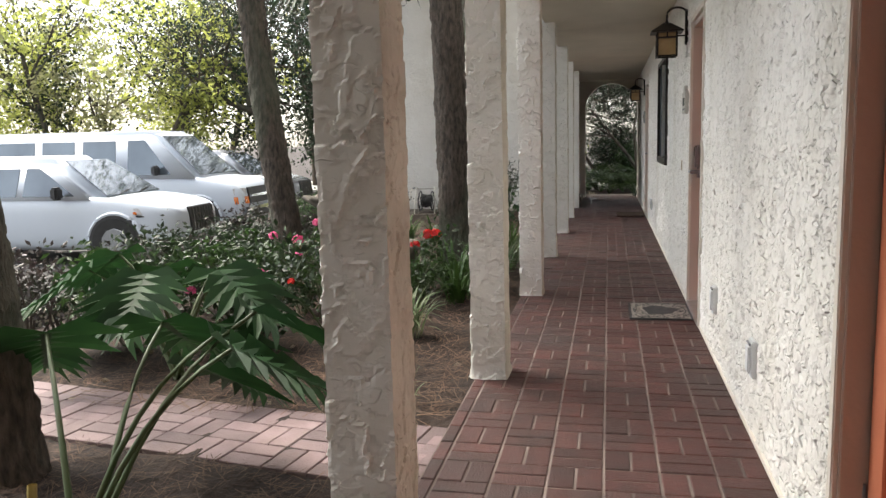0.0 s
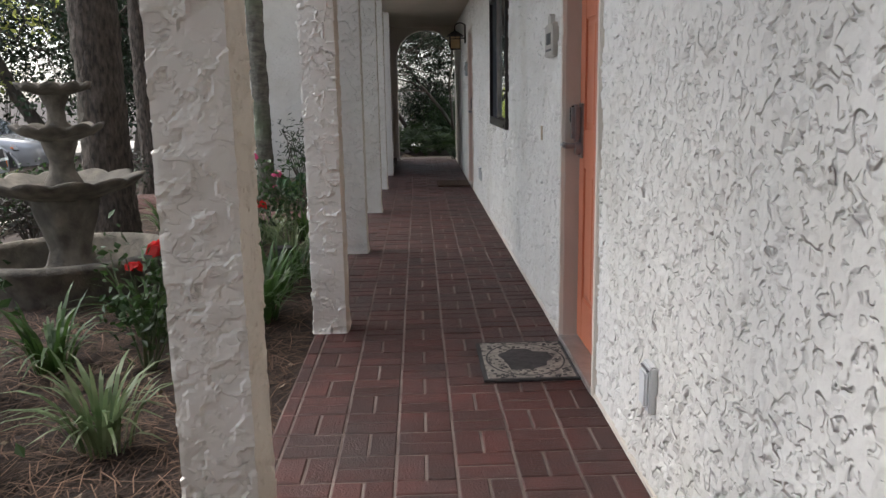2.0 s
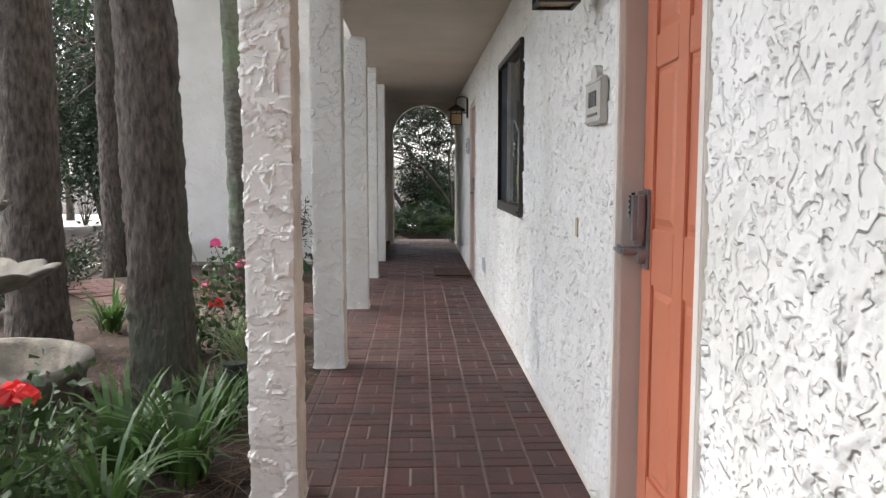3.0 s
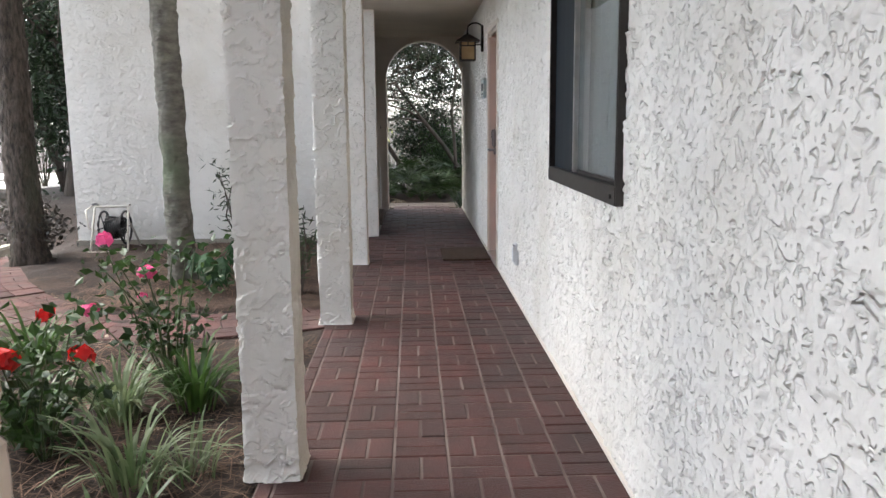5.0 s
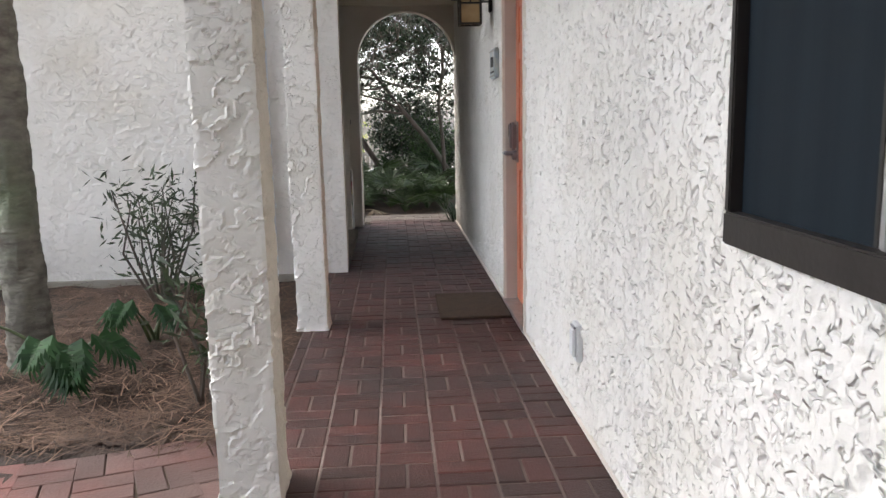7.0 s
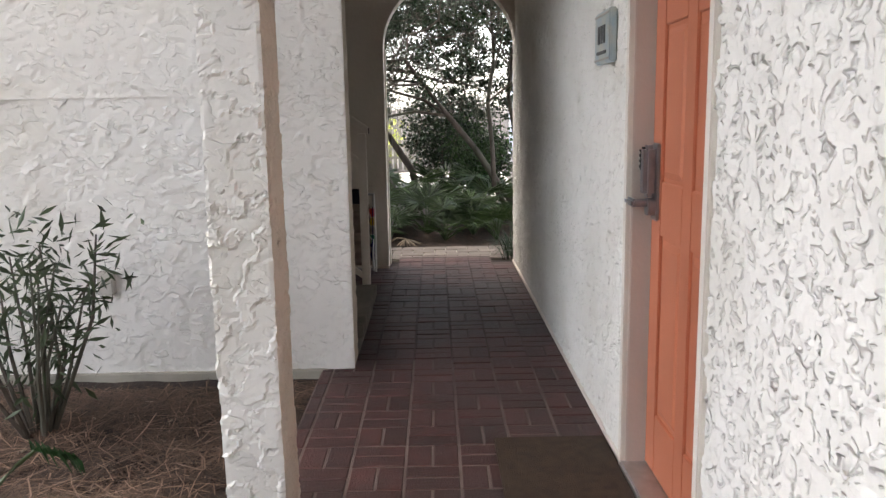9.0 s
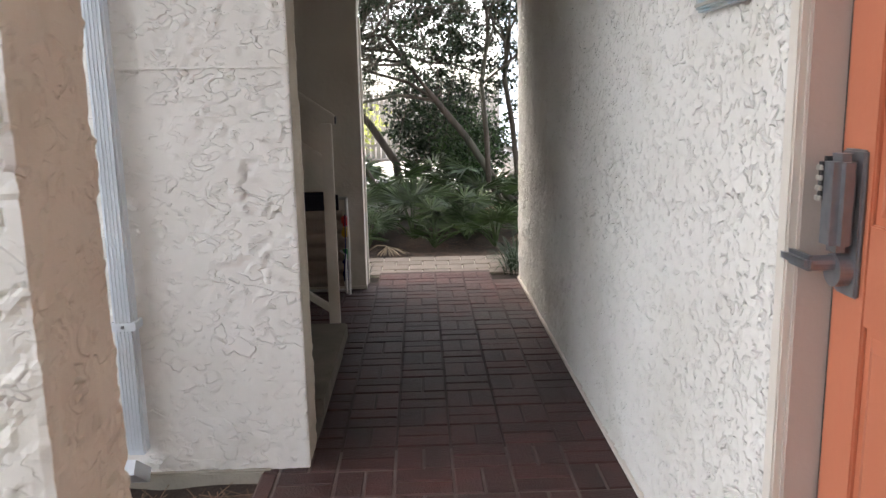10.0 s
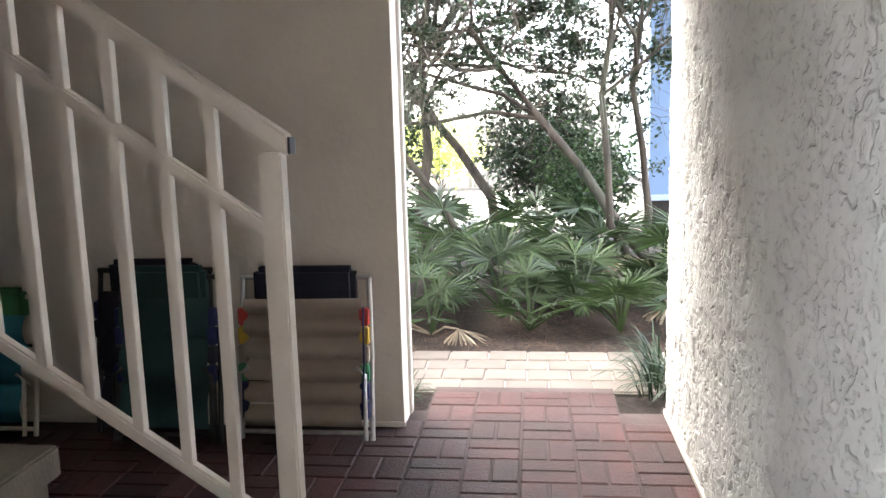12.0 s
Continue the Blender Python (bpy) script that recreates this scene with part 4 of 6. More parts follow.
def hose_reel():
    g = empty("hose_reel", -3.28, 14.42, -0.07, "white framed hose cart with black hose coiled on its reel", "hose reel")
    def rod(nm, pts, r, m, lab=""):
        return arrays(nm, [tube(pts, [r] * len(pts), 8)], m, g, lab, True)
    for s in (-1, 1):
        rod("frame_tube", [(s * 0.19, -0.20, 0.02), (s * 0.17, -0.05, 0.47), (s * 0.165, 0.02, 0.49)], 0.011, PLAQUE)
        rod("frame_tube", [(s * 0.20, 0.18, 0.02), (s * 0.17, -0.02, 0.30)], 0.011, PLAQUE)
    rod("handle_bar", [(-0.17, -0.04, 0.475), (0.17, -0.04, 0.475)], 0.011, PLAQUE)
    rod("foot_bar", [(-0.22, -0.21, 0.02), (0.19, -0.21, 0.02)], 0.011, PLAQUE)
    for s in (-1, 1):
        ring = [(s * 0.11, 0.17 * math.cos(a) + 0.01, 0.25 + 0.17 * math.sin(a)) for a in np.linspace(0, 2 * math.pi, 25)]
        rod("reel_rim", ring, 0.012, BLACK)
        for k in range(3):
            a = k * math.pi / 3
            part("spoke", cyl((s * 0.11, 0.01 - 0.16 * math.cos(a), 0.25 - 0.16 * math.sin(a)), (s * 0.11, 0.01 + 0.16 * math.cos(a), 0.25 + 0.16 * math.sin(a)), 0.006, seg=6), BLACK, g)
    coil = []
    for k in range(150):
        a = k * 0.55
        coil.append((-0.09 + 0.18 * ((k * 0.055) % 1.0), 0.01 + (0.10 + 0.012 * math.sin(k * 0.9)) * math.cos(a), 0.25 + (0.10 + 0.012 * math.sin(k * 0.9)) * math.sin(a)))
    rod("hose", coil, 0.012, BLACK)
    rod("feed_hose", [(-0.1, -0.05, 0.2), (-0.25, -0.05, 0.25), (-0.33, 0.1, 0.42), (-0.30, 0.26, 0.47)], 0.010, FRAMEWHITE)
    part("tap", cyl((-0.30, 0.22, 0.47), (-0.30, 0.34, 0.47), 0.014), STEEL, g)


hose_reel()


# ---- folded beach chairs ----
def tube_part(name, pts, r, m, parent, label=""):
    return arrays(name, [tube(pts, [r] * len(pts), 8)], m, parent, label, True)


def folded_chair(x0, x1, y, h, sling, frame_m, label, rolls, pillow=None, stripes=(), lean=0.10):
    g = empty("folded_beach_chair", (x0 + x1) / 2, y, 0, label, "folding chair", "folded beach chairs")
    w = (x1 - x0) / 2

    def yy(z):
        return lean * z / h
    us = steps(-w + 0.03, w - 0.03, 0.04)
    vs = steps(0.06, h * 0.86, 0.008)
    U, V = np.meshgrid(us, vs, indexing='ij')
    u, v = U.ravel(), V.ravel()
    saw = ((v - 0.06) / (h * 0.80) * rolls) % 1.0
    sag = 0.045 * np.sin(np.pi * saw) ** 0.7 + 0.006 * np.sin(u * 9 + v * 4)
    p = np.stack([u, lean * v / h - sag, v], 1)
    nv = len(vs)
    i, j = np.meshgrid(np.arange(len(us) - 1), np.arange(nv - 1), indexing='ij')
    a = (i * nv + j).ravel()
    arrays("sling", [(p, np.stack([a, a + nv, a + nv + 1, a + 1], 1))], sling, g, smooth=True)
    for s in (-1, 1):
        tube_part("side_tube", [(s * w, yy(0) + 0.02, 0.0), (s * w, yy(h * 0.5) + 0.012, h * 0.5), (s * (w - 0.01), yy(h) + 0.02, h * 0.97)], 0.011, frame_m, g)
        tube_part("arm_tube", [(s * (w - 0.015), -0.03, 0.02), (s * (w - 0.015), yy(h * 0.4) - 0.045, h * 0.42), (s * (w - 0.05), yy(h * 0.45) - 0.04, h * 0.46)], 0.009, frame_m, g)
    tube_part("cross_tube", [(-w, yy(h) + 0.02, h * 0.97), (w, yy(h) + 0.02, h * 0.97)], 0.011, frame_m, g)
    tube_part("cross_tube", [(-w, 0.02, 0.03), (w, 0.02, 0.03)], 0.010, frame_m, g)
    for k in range(1, rolls):
        z = 0.06 + h * 0.80 * k / rolls
        tube_part("sling_bar", [(-w + 0.02, yy(z) + 0.004, z), (w - 0.02, yy(z) + 0.004, z)], 0.008, frame_m if k % 2 else BLACK, g)
    if pillow:
        part("headrest", box(-w + 0.06, w - 0.06, yy(h) - 0.025, yy(h) + 0.05, h * 0.80, h * 1.04, 0.022), pillow, g, "dark padded headrest")
    for k, m in enumerate(stripes):
        za, zb = h * (0.80 - 0.11 * k), h * (0.80 - 0.11 * (k + 1)) + 0.004
        for s in (-1, 1):
            part("edge_stripe", box(s * (w - 0.022) - 0.018, s * (w - 0.022) + 0.018, yy(za) - 0.036, yy(za) - 0.004, zb, za, 0.004), m, g)
    return g


folded_chair(-1.14, -0.605, 17.27, 0.66, CANVAS, ALU, "beige sling beach chair folded flat against the wall", 6, NAVY, (REDF, YELLOWF, CANVAS, GREENF, BLUEF, BLUEF))
folded_chair(-1.64, -1.21, 17.22, 0.67, TEAL, BLACK, "teal striped beach chair folded against the wall", 3, TEAL, (BLUEF, BLUEF, NAVY, BLUEF), 0.12)
folded_chair(-1.76, -1.27, 17.31, 0.69, NAVY, BLACK, "dark blue beach chair folded behind the teal one", 3, NAVY, (BLUEF, NAVY), 0.08)
folded_chair(-2.45, -2.02, 17.25, 0.58, AQUA, FRAMEWHITE, "aqua beach chair with white tubes folded against the wall", 3, GREENF, (), 0.12)
tube_part("strap_loop", [(0.235, -0.02, 0.10), (0.255, -0.03, 0.3), (0.26, -0.02, 0.55)], 0.004, BLUEF, [o for o in scene.objects if o.name == "folded_beach_chair"][0])


# ---- fountain ----
def lathe(profile, seg=40, wave=None):
    vs, fs = [], []
    for i, (r, z) in enumerate(profile):
        for k in range(seg):
            a = 2 * math.pi * k / seg
            dr, dz = wave(i, a) if wave else (0, 0)
            vs.append(((r + dr) * math.cos(a), (r + dr) * math.sin(a), z + dz))
    n = len(profile)
    for i in range(n - 1):
        for k in range(seg):
            k2 = (k + 1) % seg
            fs.append((i * seg + k, i * seg + k2, (i + 1) * seg + k2, (i + 1) * seg + k))
    return vs, fs


def fountain():
    g = empty("tiered_fountain", -2.53, 7.95, -0.08, "weathered grey three-tier cast stone fountain standing dry in a round basin", "fountain")
    arrays("basin", [lathe([(0.0, 0.04), (0.40, 0.05), (0.56, 0.12), (0.60, 0.27), (0.63, 0.315), (0.675, 0.31), (0.68, 0.27), (0.64, 0.24), (0.60, 0.0)], 56)], STONE, g, smooth=True)
    arrays("pedestal", [lathe([(0.0, 0.05), (0.24, 0.05), (0.25, 0.13), (0.17, 0.20), (0.13, 0.32), (0.16, 0.44), (0.20, 0.55), (0.22, 0.66), (0.12, 0.70)], 28, lambda i, a: (0.012 * math.cos(8 * a), 0))], STONE, g, smooth=True)

    def bowl(name, r, z, lobes, deep):
        prof = [(0.05, z - deep), (r * 0.45, z - deep * 0.95), (r * 0.82, z - deep * 0.5), (r * 0.99, z - 0.01), (r * 1.02, z + 0.012), (r * 0.95, z + 0.014), (r * 0.78, z - deep * 0.35), (0.0, z - deep * 0.6)]
        amp = [0, 0, 0.01, 0.035, 0.04, 0.035, 0.005, 0]
        arrays(name, [lathe(prof, 72, lambda i, a: (amp[i] * (abs(math.cos(lobes * a / 2)) * 2 - 1) * r * 1.2, amp[i] * 0.4 * (abs(math.cos(lobes * a / 2)) * 2 - 1)))], STONE, g, smooth=True)
    bowl("lower_bowl", 0.50, 0.79, 12, 0.13)
    bowl("middle_bowl", 0.28, 1.14, 10, 0.09)
    bowl("upper_bowl", 0.225, 1.41, 10, 0.06)
    arrays("middle_stem", [lathe([(0.10, 0.70), (0.13, 0.76), (0.085, 0.84), (0.075, 0.92), (0.11, 1.02), (0.12, 1.08)], 24)], STONE, g, smooth=True)
    arrays("upper_stem", [lathe([(0.08, 1.06), (0.10, 1.12), (0.06, 1.18), (0.055, 1.26), (0.09, 1.34), (0.10, 1.37)], 24)], STONE, g, smooth=True)
    arrays("finial", [lathe([(0.06, 1.37), (0.05, 1.40), (0.03, 1.43), (0.0, 1.44)], 16)], STONE, g, smooth=True)


fountain()


# ---- vehicles ----
def loft(stations, seg_m):
    """Body shell from rings across the car; x runs to the nose."""
    vs, fs = [], []
    for x, zb, zs, zt, wb, wt in stations:
        half = [(0.0, zb), (wb * 0.86, zb), (wb * 0.97, zb + 0.12), (wb, (zb + zs) / 2 + 0.05), (wb * 0.985, zs), (wt + (wb - wt) * 0.12, zt - 0.07 * min(1, (zt - zs) * 2 + 0.1)), (wt, zt - 0.018), (wt * 0.55, zt), (0.0, zt + 0.004)]
        ring = [(x, -a, b) for a, b in half] + [(x, a, b) for a, b in half[-2:0:-1]]
        vs += ring
        m = len(ring)
    for i in range(len(stations) - 1):
        for k in range(m):
            k2 = (k + 1) % m
            fs.append((i * m + k, (i + 1) * m + k, (i + 1) * m + k2, i * m + k2))
    fs_end = [[0 * m + k for k in range(m)], [(len(stations) - 1) * m + k for k in range(m)][::-1]]
    return vs, fs, fs_end


def vehicle(name, x, y, z, rz, paint, stations, label, wheels, windows, cabin, heads, grille, mirror, tyre_r, crown=0.10, sill=0.80):
    g = empty(name, x, y, z, label, "car", "parked vehicles", rz=rz)
    vs, fs, ends = loft(stations, 0)
    wmax = max(q[4] for q in stations)
    me = bpy.data.meshes.new("body")
    me.from_pydata(vs, [], fs + ends)
    b = link("body", me, paint, g, "", True)
    mod = b.modifiers.new("sub", 'SUBSURF')
    mod.levels = mod.render_levels = 2
    # upper cabin: a tapered shell with flat sides that carry the glass
    fb, ft, rt, rb, z0, z1, w0, w1 = cabin
    cb = bmesh.new()
    low = [cb.verts.new(p) for p in ((fb, -w0, z0), (fb, w0, z0), (rb, w0, z0), (rb, -w0, z0))]
    top = [cb.verts.new(p) for p in ((ft, -w1, z1), (ft, w1, z1), (rt, w1, z1), (rt, -w1, z1))]
    cb.faces.new(top)
    cb.faces.new(low[::-1])
    for k in range(4):
        cb.faces.new([low[k], low[(k + 1) % 4], top[(k + 1) % 4], top[k]])
    bmesh.ops.recalc_face_normals(cb, faces=cb.faces[:])
    bmesh.ops.bevel(cb, geom=[e for e in cb.edges if max(v.co.z for v in e.verts) > z0 + 0.1], offset=crown, segments=6, affect='EDGES')
    part("cabin", cb, paint, g, "", True)

    def on_front(u, f):
        a = (ft + (fb - ft) * (1 - f)) + 0.012
        return (a, u * (w0 + (w1 - w0) * f), z0 + (z1 - z0) * f + 0.006)

    def panel(nm, quad, m, thick=0.012, lab="", parent=g):
        q = [Vector(p) for p in quad]
        n = (q[1] - q[0]).cross(q[3] - q[0]).normalized() * thick
        own = bmesh.new()
        lo = [own.verts.new(p - n) for p in q]
        hi = [own.verts.new(p + n) for p in q]
        own.faces.new(hi)
        own.faces.new(lo[::-1])
        for k in range(4):
            own.faces.new([lo[k], lo[(k + 1) % 4], hi[(k + 1) % 4], hi[k]])
        bmesh.ops.bevel(own, geom=own.edges[:], offset=0.006, segments=2, affect='EDGES')
        return part(nm, own, m, parent, lab)
    for s in (-1, 1):
        for (xa, xb, xta, xtb) in windows:
            quad = [(x, s * (w0 + (w1 - w0) * f), z0 + (z1 - z0) * f) for x, f in ((xa, 0.08), (xb, 0.08), (xtb, sill), (xta, sill))]
            panel("side_window", quad if s < 0 else quad[::-1], CARGLASS, 0.008)
        for wx in wheels:
            part("wheel_well", cyl((wx, s * (wmax - 0.02), tyre_r + 0.02), (wx, s * (wmax + 0.006), tyre_r + 0.02), tyre_r + 0.055, seg=32), BLACK, g)
            w = part("wheel", cyl((wx, s * (wmax - 0.18), tyre_r), (wx, s * (wmax + 0.018), tyre_r), tyre_r, seg=32), TYRE, g, "black tyre")
            part("rim", cyl((wx, s * (wmax - 0.01), tyre_r), (wx, s * (wmax + 0.026), tyre_r), tyre_r * 0.66, tyre_r * 0.58, 10), STEEL, w, "silver wheel rim")
            ring = [(wx + (tyre_r + 0.07) * math.cos(a), s * (wmax - 0.01), tyre_r + (tyre_r + 0.07) * math.sin(a)) for a in np.linspace(-0.1, math.pi + 0.1, 20)]
            arrays("wheel_arch", [tube(ring, [0.03] * 20, 6)], paint, g)
        mx, mz, mw = mirror
        mir = part("mirror", box(mx - 0.07, mx + 0.05, s * (mw + 0.12) - 0.09, s * (mw + 0.12) + 0.09, mz - 0.08, mz + 0.11, 0.03), BLACK, g, "black side mirror")
        for nm, q, m in heads:
            quad = [(a, s * c, d) for a, c, d in q]
            panel(nm, quad if s < 0 else quad[::-1], m, 0.02)
    panel("windshield", [on_front(u, f) for u, f in ((-0.90, 0.06), (0.90, 0.06), (0.86, 0.88), (-0.86, 0.88))], CARGLASS, 0.006)
    for u in (-0.5, 0.15):
        a, b2 = on_front(u, 0.08), on_front(u + 0.45, 0.16)
        part("wiper", cyl((a[0] + 0.015, a[1], a[2]), (b2[0] + 0.02, b2[1], b2[2]), 0.009, seg=6), BLACK, g)
    for nm, q, m in grille:
        panel(nm, q, m, 0.02)
    return g


SUV = [(0.02, 0.36, 0.70, 0.78, 0.58, 0.48), (-0.10, 0.24, 0.80, 0.88, 0.82, 0.68), (-0.45, 0.20, 0.90, 0.97, 0.92, 0.76), (-1.0, 0.20, 0.98, 1.04, 0.94, 0.80), (-1.5, 0.20, 1.0, 1.06, 0.94, 0.84), (-2.5, 0.20, 1.0, 1.05, 0.94, 0.86), (-3.6, 0.20, 1.02, 1.06, 0.94, 0.86), (-4.3, 0.22, 1.0, 1.06, 0.90, 0.80), (-4.6, 0.34, 0.90, 1.0, 0.82, 0.7)]
SUV_ARGS = dict(
    wheels=(-0.92, -3.72), windows=[(-1.55, -2.40, -2.18, -2.40), (-2.50, -3.36, -2.50, -3.32), (-3.46, -4.16, -3.42, -3.80)],
    cabin=(-1.02, -1.98, -3.85, -4.52, 1.0, 1.66, 0.915, 0.64), crown=0.17, sill=0.72,
    heads=[("headlight", [(-0.12, 0.70, 0.70), (-0.58, 0.925, 0.76), (-0.62, 0.90, 0.86), (-0.12, 0.66, 0.83)], LENS), ("marker_lamp", [(-0.55, 0.935, 0.765), (-0.60, 0.945, 0.775), (-0.61, 0.935, 0.81), (-0.56, 0.925, 0.805)], AMBER), ("headlight_bezel", [(-0.10, 0.70, 0.675), (-0.57, 0.930, 0.735), (-0.575, 0.928, 0.755), (-0.10, 0.69, 0.70)], BLACK)],
    grille=[("grille", [(0.03, -0.36, 0.46), (0.03, 0.36, 0.46), (-0.01, 0.40, 0.84), (-0.01, -0.40, 0.84)], BLACK)] + [("grille_slat", [(0.055, -0.33 + 0.1 * k, 0.48), (0.055, -0.315 + 0.1 * k, 0.48), (0.018, -0.315 + 0.1 * k, 0.82), (0.018, -0.33 + 0.1 * k, 0.82)], CHROME) for k in range(8)] + [("lower_intake", [(0.03, -0.7, 0.30), (0.03, 0.7, 0.30), (0.02, 0.7, 0.40), (0.02, -0.7, 0.40)], BLACK)],
    mirror=(-1.72, 1.09, 0.93), tyre_r=0.36)
VAN = [(0.02, 0.36, 0.66, 0.74, 0.82, 0.72), (-0.08, 0.28, 0.90, 1.01, 0.95, 0.84), (-0.4, 0.26, 1.02, 1.10, 0.99, 0.86), (-0.95, 0.26, 1.12, 1.20, 1.0, 0.88), (-1.4, 0.26, 1.15, 1.22, 1.0, 0.92), (-2.2, 0.26, 1.16, 1.22, 1.0, 0.93), (-5.3, 0.26, 1.16, 1.22, 1.0, 0.93), (-5.65, 0.34, 1.15, 1.22, 0.97, 0.9)]
VAN_ARGS = dict(
    wheels=(-0.85, -4.4), windows=[(-1.40, -2.30, -1.95, -2.30), (-2.55, -3.25, -2.55, -3.25), (-3.42, -4.12, -3.42, -4.12), (-4.28, -5.1, -4.28, -5.1)],
    cabin=(-0.78, -1.78, -5.55, -5.63, 1.15, 2.09, 0.985, 0.81),
    heads=[("headlight", [(-0.02, 0.66, 0.78), (-0.16, 0.93, 0.78), (-0.18, 0.92, 0.93), (-0.03, 0.65, 0.93)], LENS), ("marker_lamp", [(0.02, 0.62, 0.63), (-0.12, 0.965, 0.63), (-0.14, 0.97, 0.77), (0.01, 0.64, 0.77)], AMBER)],
    grille=[("grille", [(0.03, -0.6, 0.62), (0.03, 0.6, 0.62), (-0.02, 0.6, 0.94), (-0.02, -0.6, 0.94)], BLACK), ("grille_bar", [(0.06, -0.6, 0.75), (0.06, 0.6, 0.75), (0.05, 0.6, 0.80), (0.05, -0.6, 0.80)], CHROME), ("bumper", [(0.08, -0.86, 0.36), (0.08, 0.86, 0.36), (0.06, 0.86, 0.56), (0.06, -0.86, 0.56)], BLACK), ("bumper_trim", [(0.10, -0.84, 0.50), (0.10, 0.84, 0.50), (0.09, 0.84, 0.57), (0.09, -0.84, 0.57)], CHROME)],
    mirror=(-1.62, 1.30, 1.0), tyre_r=0.37)
vehicle("parked_suv", -6.35, 11.75, -0.485, 4, WHITEPAINT, SUV, "white compact suv parked nose-in on the asphalt", **SUV_ARGS)
vehicle("parked_van", -7.0, 15.35, -0.485, 4, WHITEPAINT, VAN, "long white passenger van parked on the asphalt", **VAN_ARGS)
vehicle("parked_suv", -7.7, 19.6, -0.485, 2, SILVERPAINT, SUV, "silver suv parked beyond the van", **SUV_ARGS)
kerb = part("kerb", box(-5.78, -5.62, -40, 18.5, -0.55, -0.36, 0.02), CONCRETE, None)
tagged(kerb, "grey concrete kerb of the parking lot", "kerb", kind="structure")


# ---- plants ----
def ground_z(x, y):
    return float(ground_height(np.array([float(x)]), np.array([float(y)]))[0])


def leaves(rs, centres, length, width, flat=0.0, bend=0.25):
    """Small pointed leaves of two facets each, at the centres."""
    n = len(centres)
    d = rs.normal(size=(n, 3))
    d[:, 2] = d[:, 2] * (1 - flat) - 0.25 * flat
    d /= np.linalg.norm(d, axis=1)[:, None]
    s = np.cross(d, rs.normal(size=(n, 3)))
    s /= np.linalg.norm(s, axis=1)[:, None]
    up = np.cross(s, d)
    k = rs.uniform(0.6, 1.3, n)[:, None]
    L, W = length * k / 2, width * k / 2
    c = centres
    v = np.stack([c - d * L, c + s * W + up * W * bend, c + d * L, c - s * W + up * W * bend], 1).reshape(-1, 3)
    a = np.arange(n)[:, None] * 4
    return v, np.concatenate([a, a + 1, a + 2, a + 3], 1)


def blade(rs, base, az, length, width, rise, fall, seg=5):
    """One arching strap leaf, keeled along its middle."""
    base = np.asarray(base, float)
    h = np.array([math.cos(az), math.sin(az), 0])
    side = np.array([-math.sin(az), math.cos(az), 0])
    vs = []
    for k in range(seg + 1):
        t = k / seg
        p = base + h * length * (0.15 * t + 0.65 * t * t * fall) + np.array([0, 0, length * (rise * t - fall * 0.75 * t ** 2.4)])
        w = width * (0.55 + 0.9 * t) * (1 - t ** 3) * 0.5 + 0.0008
        vs += [p + side * w + (0, 0, w * 0.5), p - side * w + (0, 0, w * 0.5)]
    return vs, [(2 * k, 2 * k + 1, 2 * k + 3, 2 * k + 2) for k in range(seg)]


def strap_clump(x, y, n, length, width, m, seed, label, group, fall=0.8):
    rs = np.random.RandomState(seed)
    z = ground_z(x, y)
    g = empty("strap_leaf_clump", x, y, z, label, "plant", group)
    for k in range(n):
        az = rs.uniform(0, 2 * math.pi)
        ln = length * rs.uniform(0.6, 1.15)
        r = rs.uniform(0, 0.10)
        f = rs.uniform(0.25, 1.0) * fall
        arrays("leaf", [blade(rs, (r * math.cos(az), r * math.sin(az), -0.01), az + rs.uniform(-0.4, 0.4), ln, width * rs.uniform(0.7, 1.2), rs.uniform(0.75, 1.0), f)], m, g)
    return g


def bloom(rs, c, r):
    n = 22
    d = rs.normal(size=(n, 3))
    d /= np.linalg.norm(d, axis=1)[:, None]
    d[:, 2] = np.abs(d[:, 2]) * 0.8 + 0.1
    cc = np.asarray(c) + d * r * rs.uniform(0.2, 0.75, n)[:, None]
    s = np.cross(d, rs.normal(size=(n, 3)))
    s /= np.linalg.norm(s, axis=1)[:, None]
    t = np.cross(d, s)
    R = r * 0.55
    v = np.stack([cc - s * R, cc - t * R * 0.9 + d * R * 0.3, cc + s * R + d * R * 0.35, cc + t * R * 0.9 + d * R * 0.3], 1).reshape(-1, 3)
    a = np.arange(n)[:, None] * 4
    return v, np.concatenate([a, a + 1, a + 2, a + 3], 1)


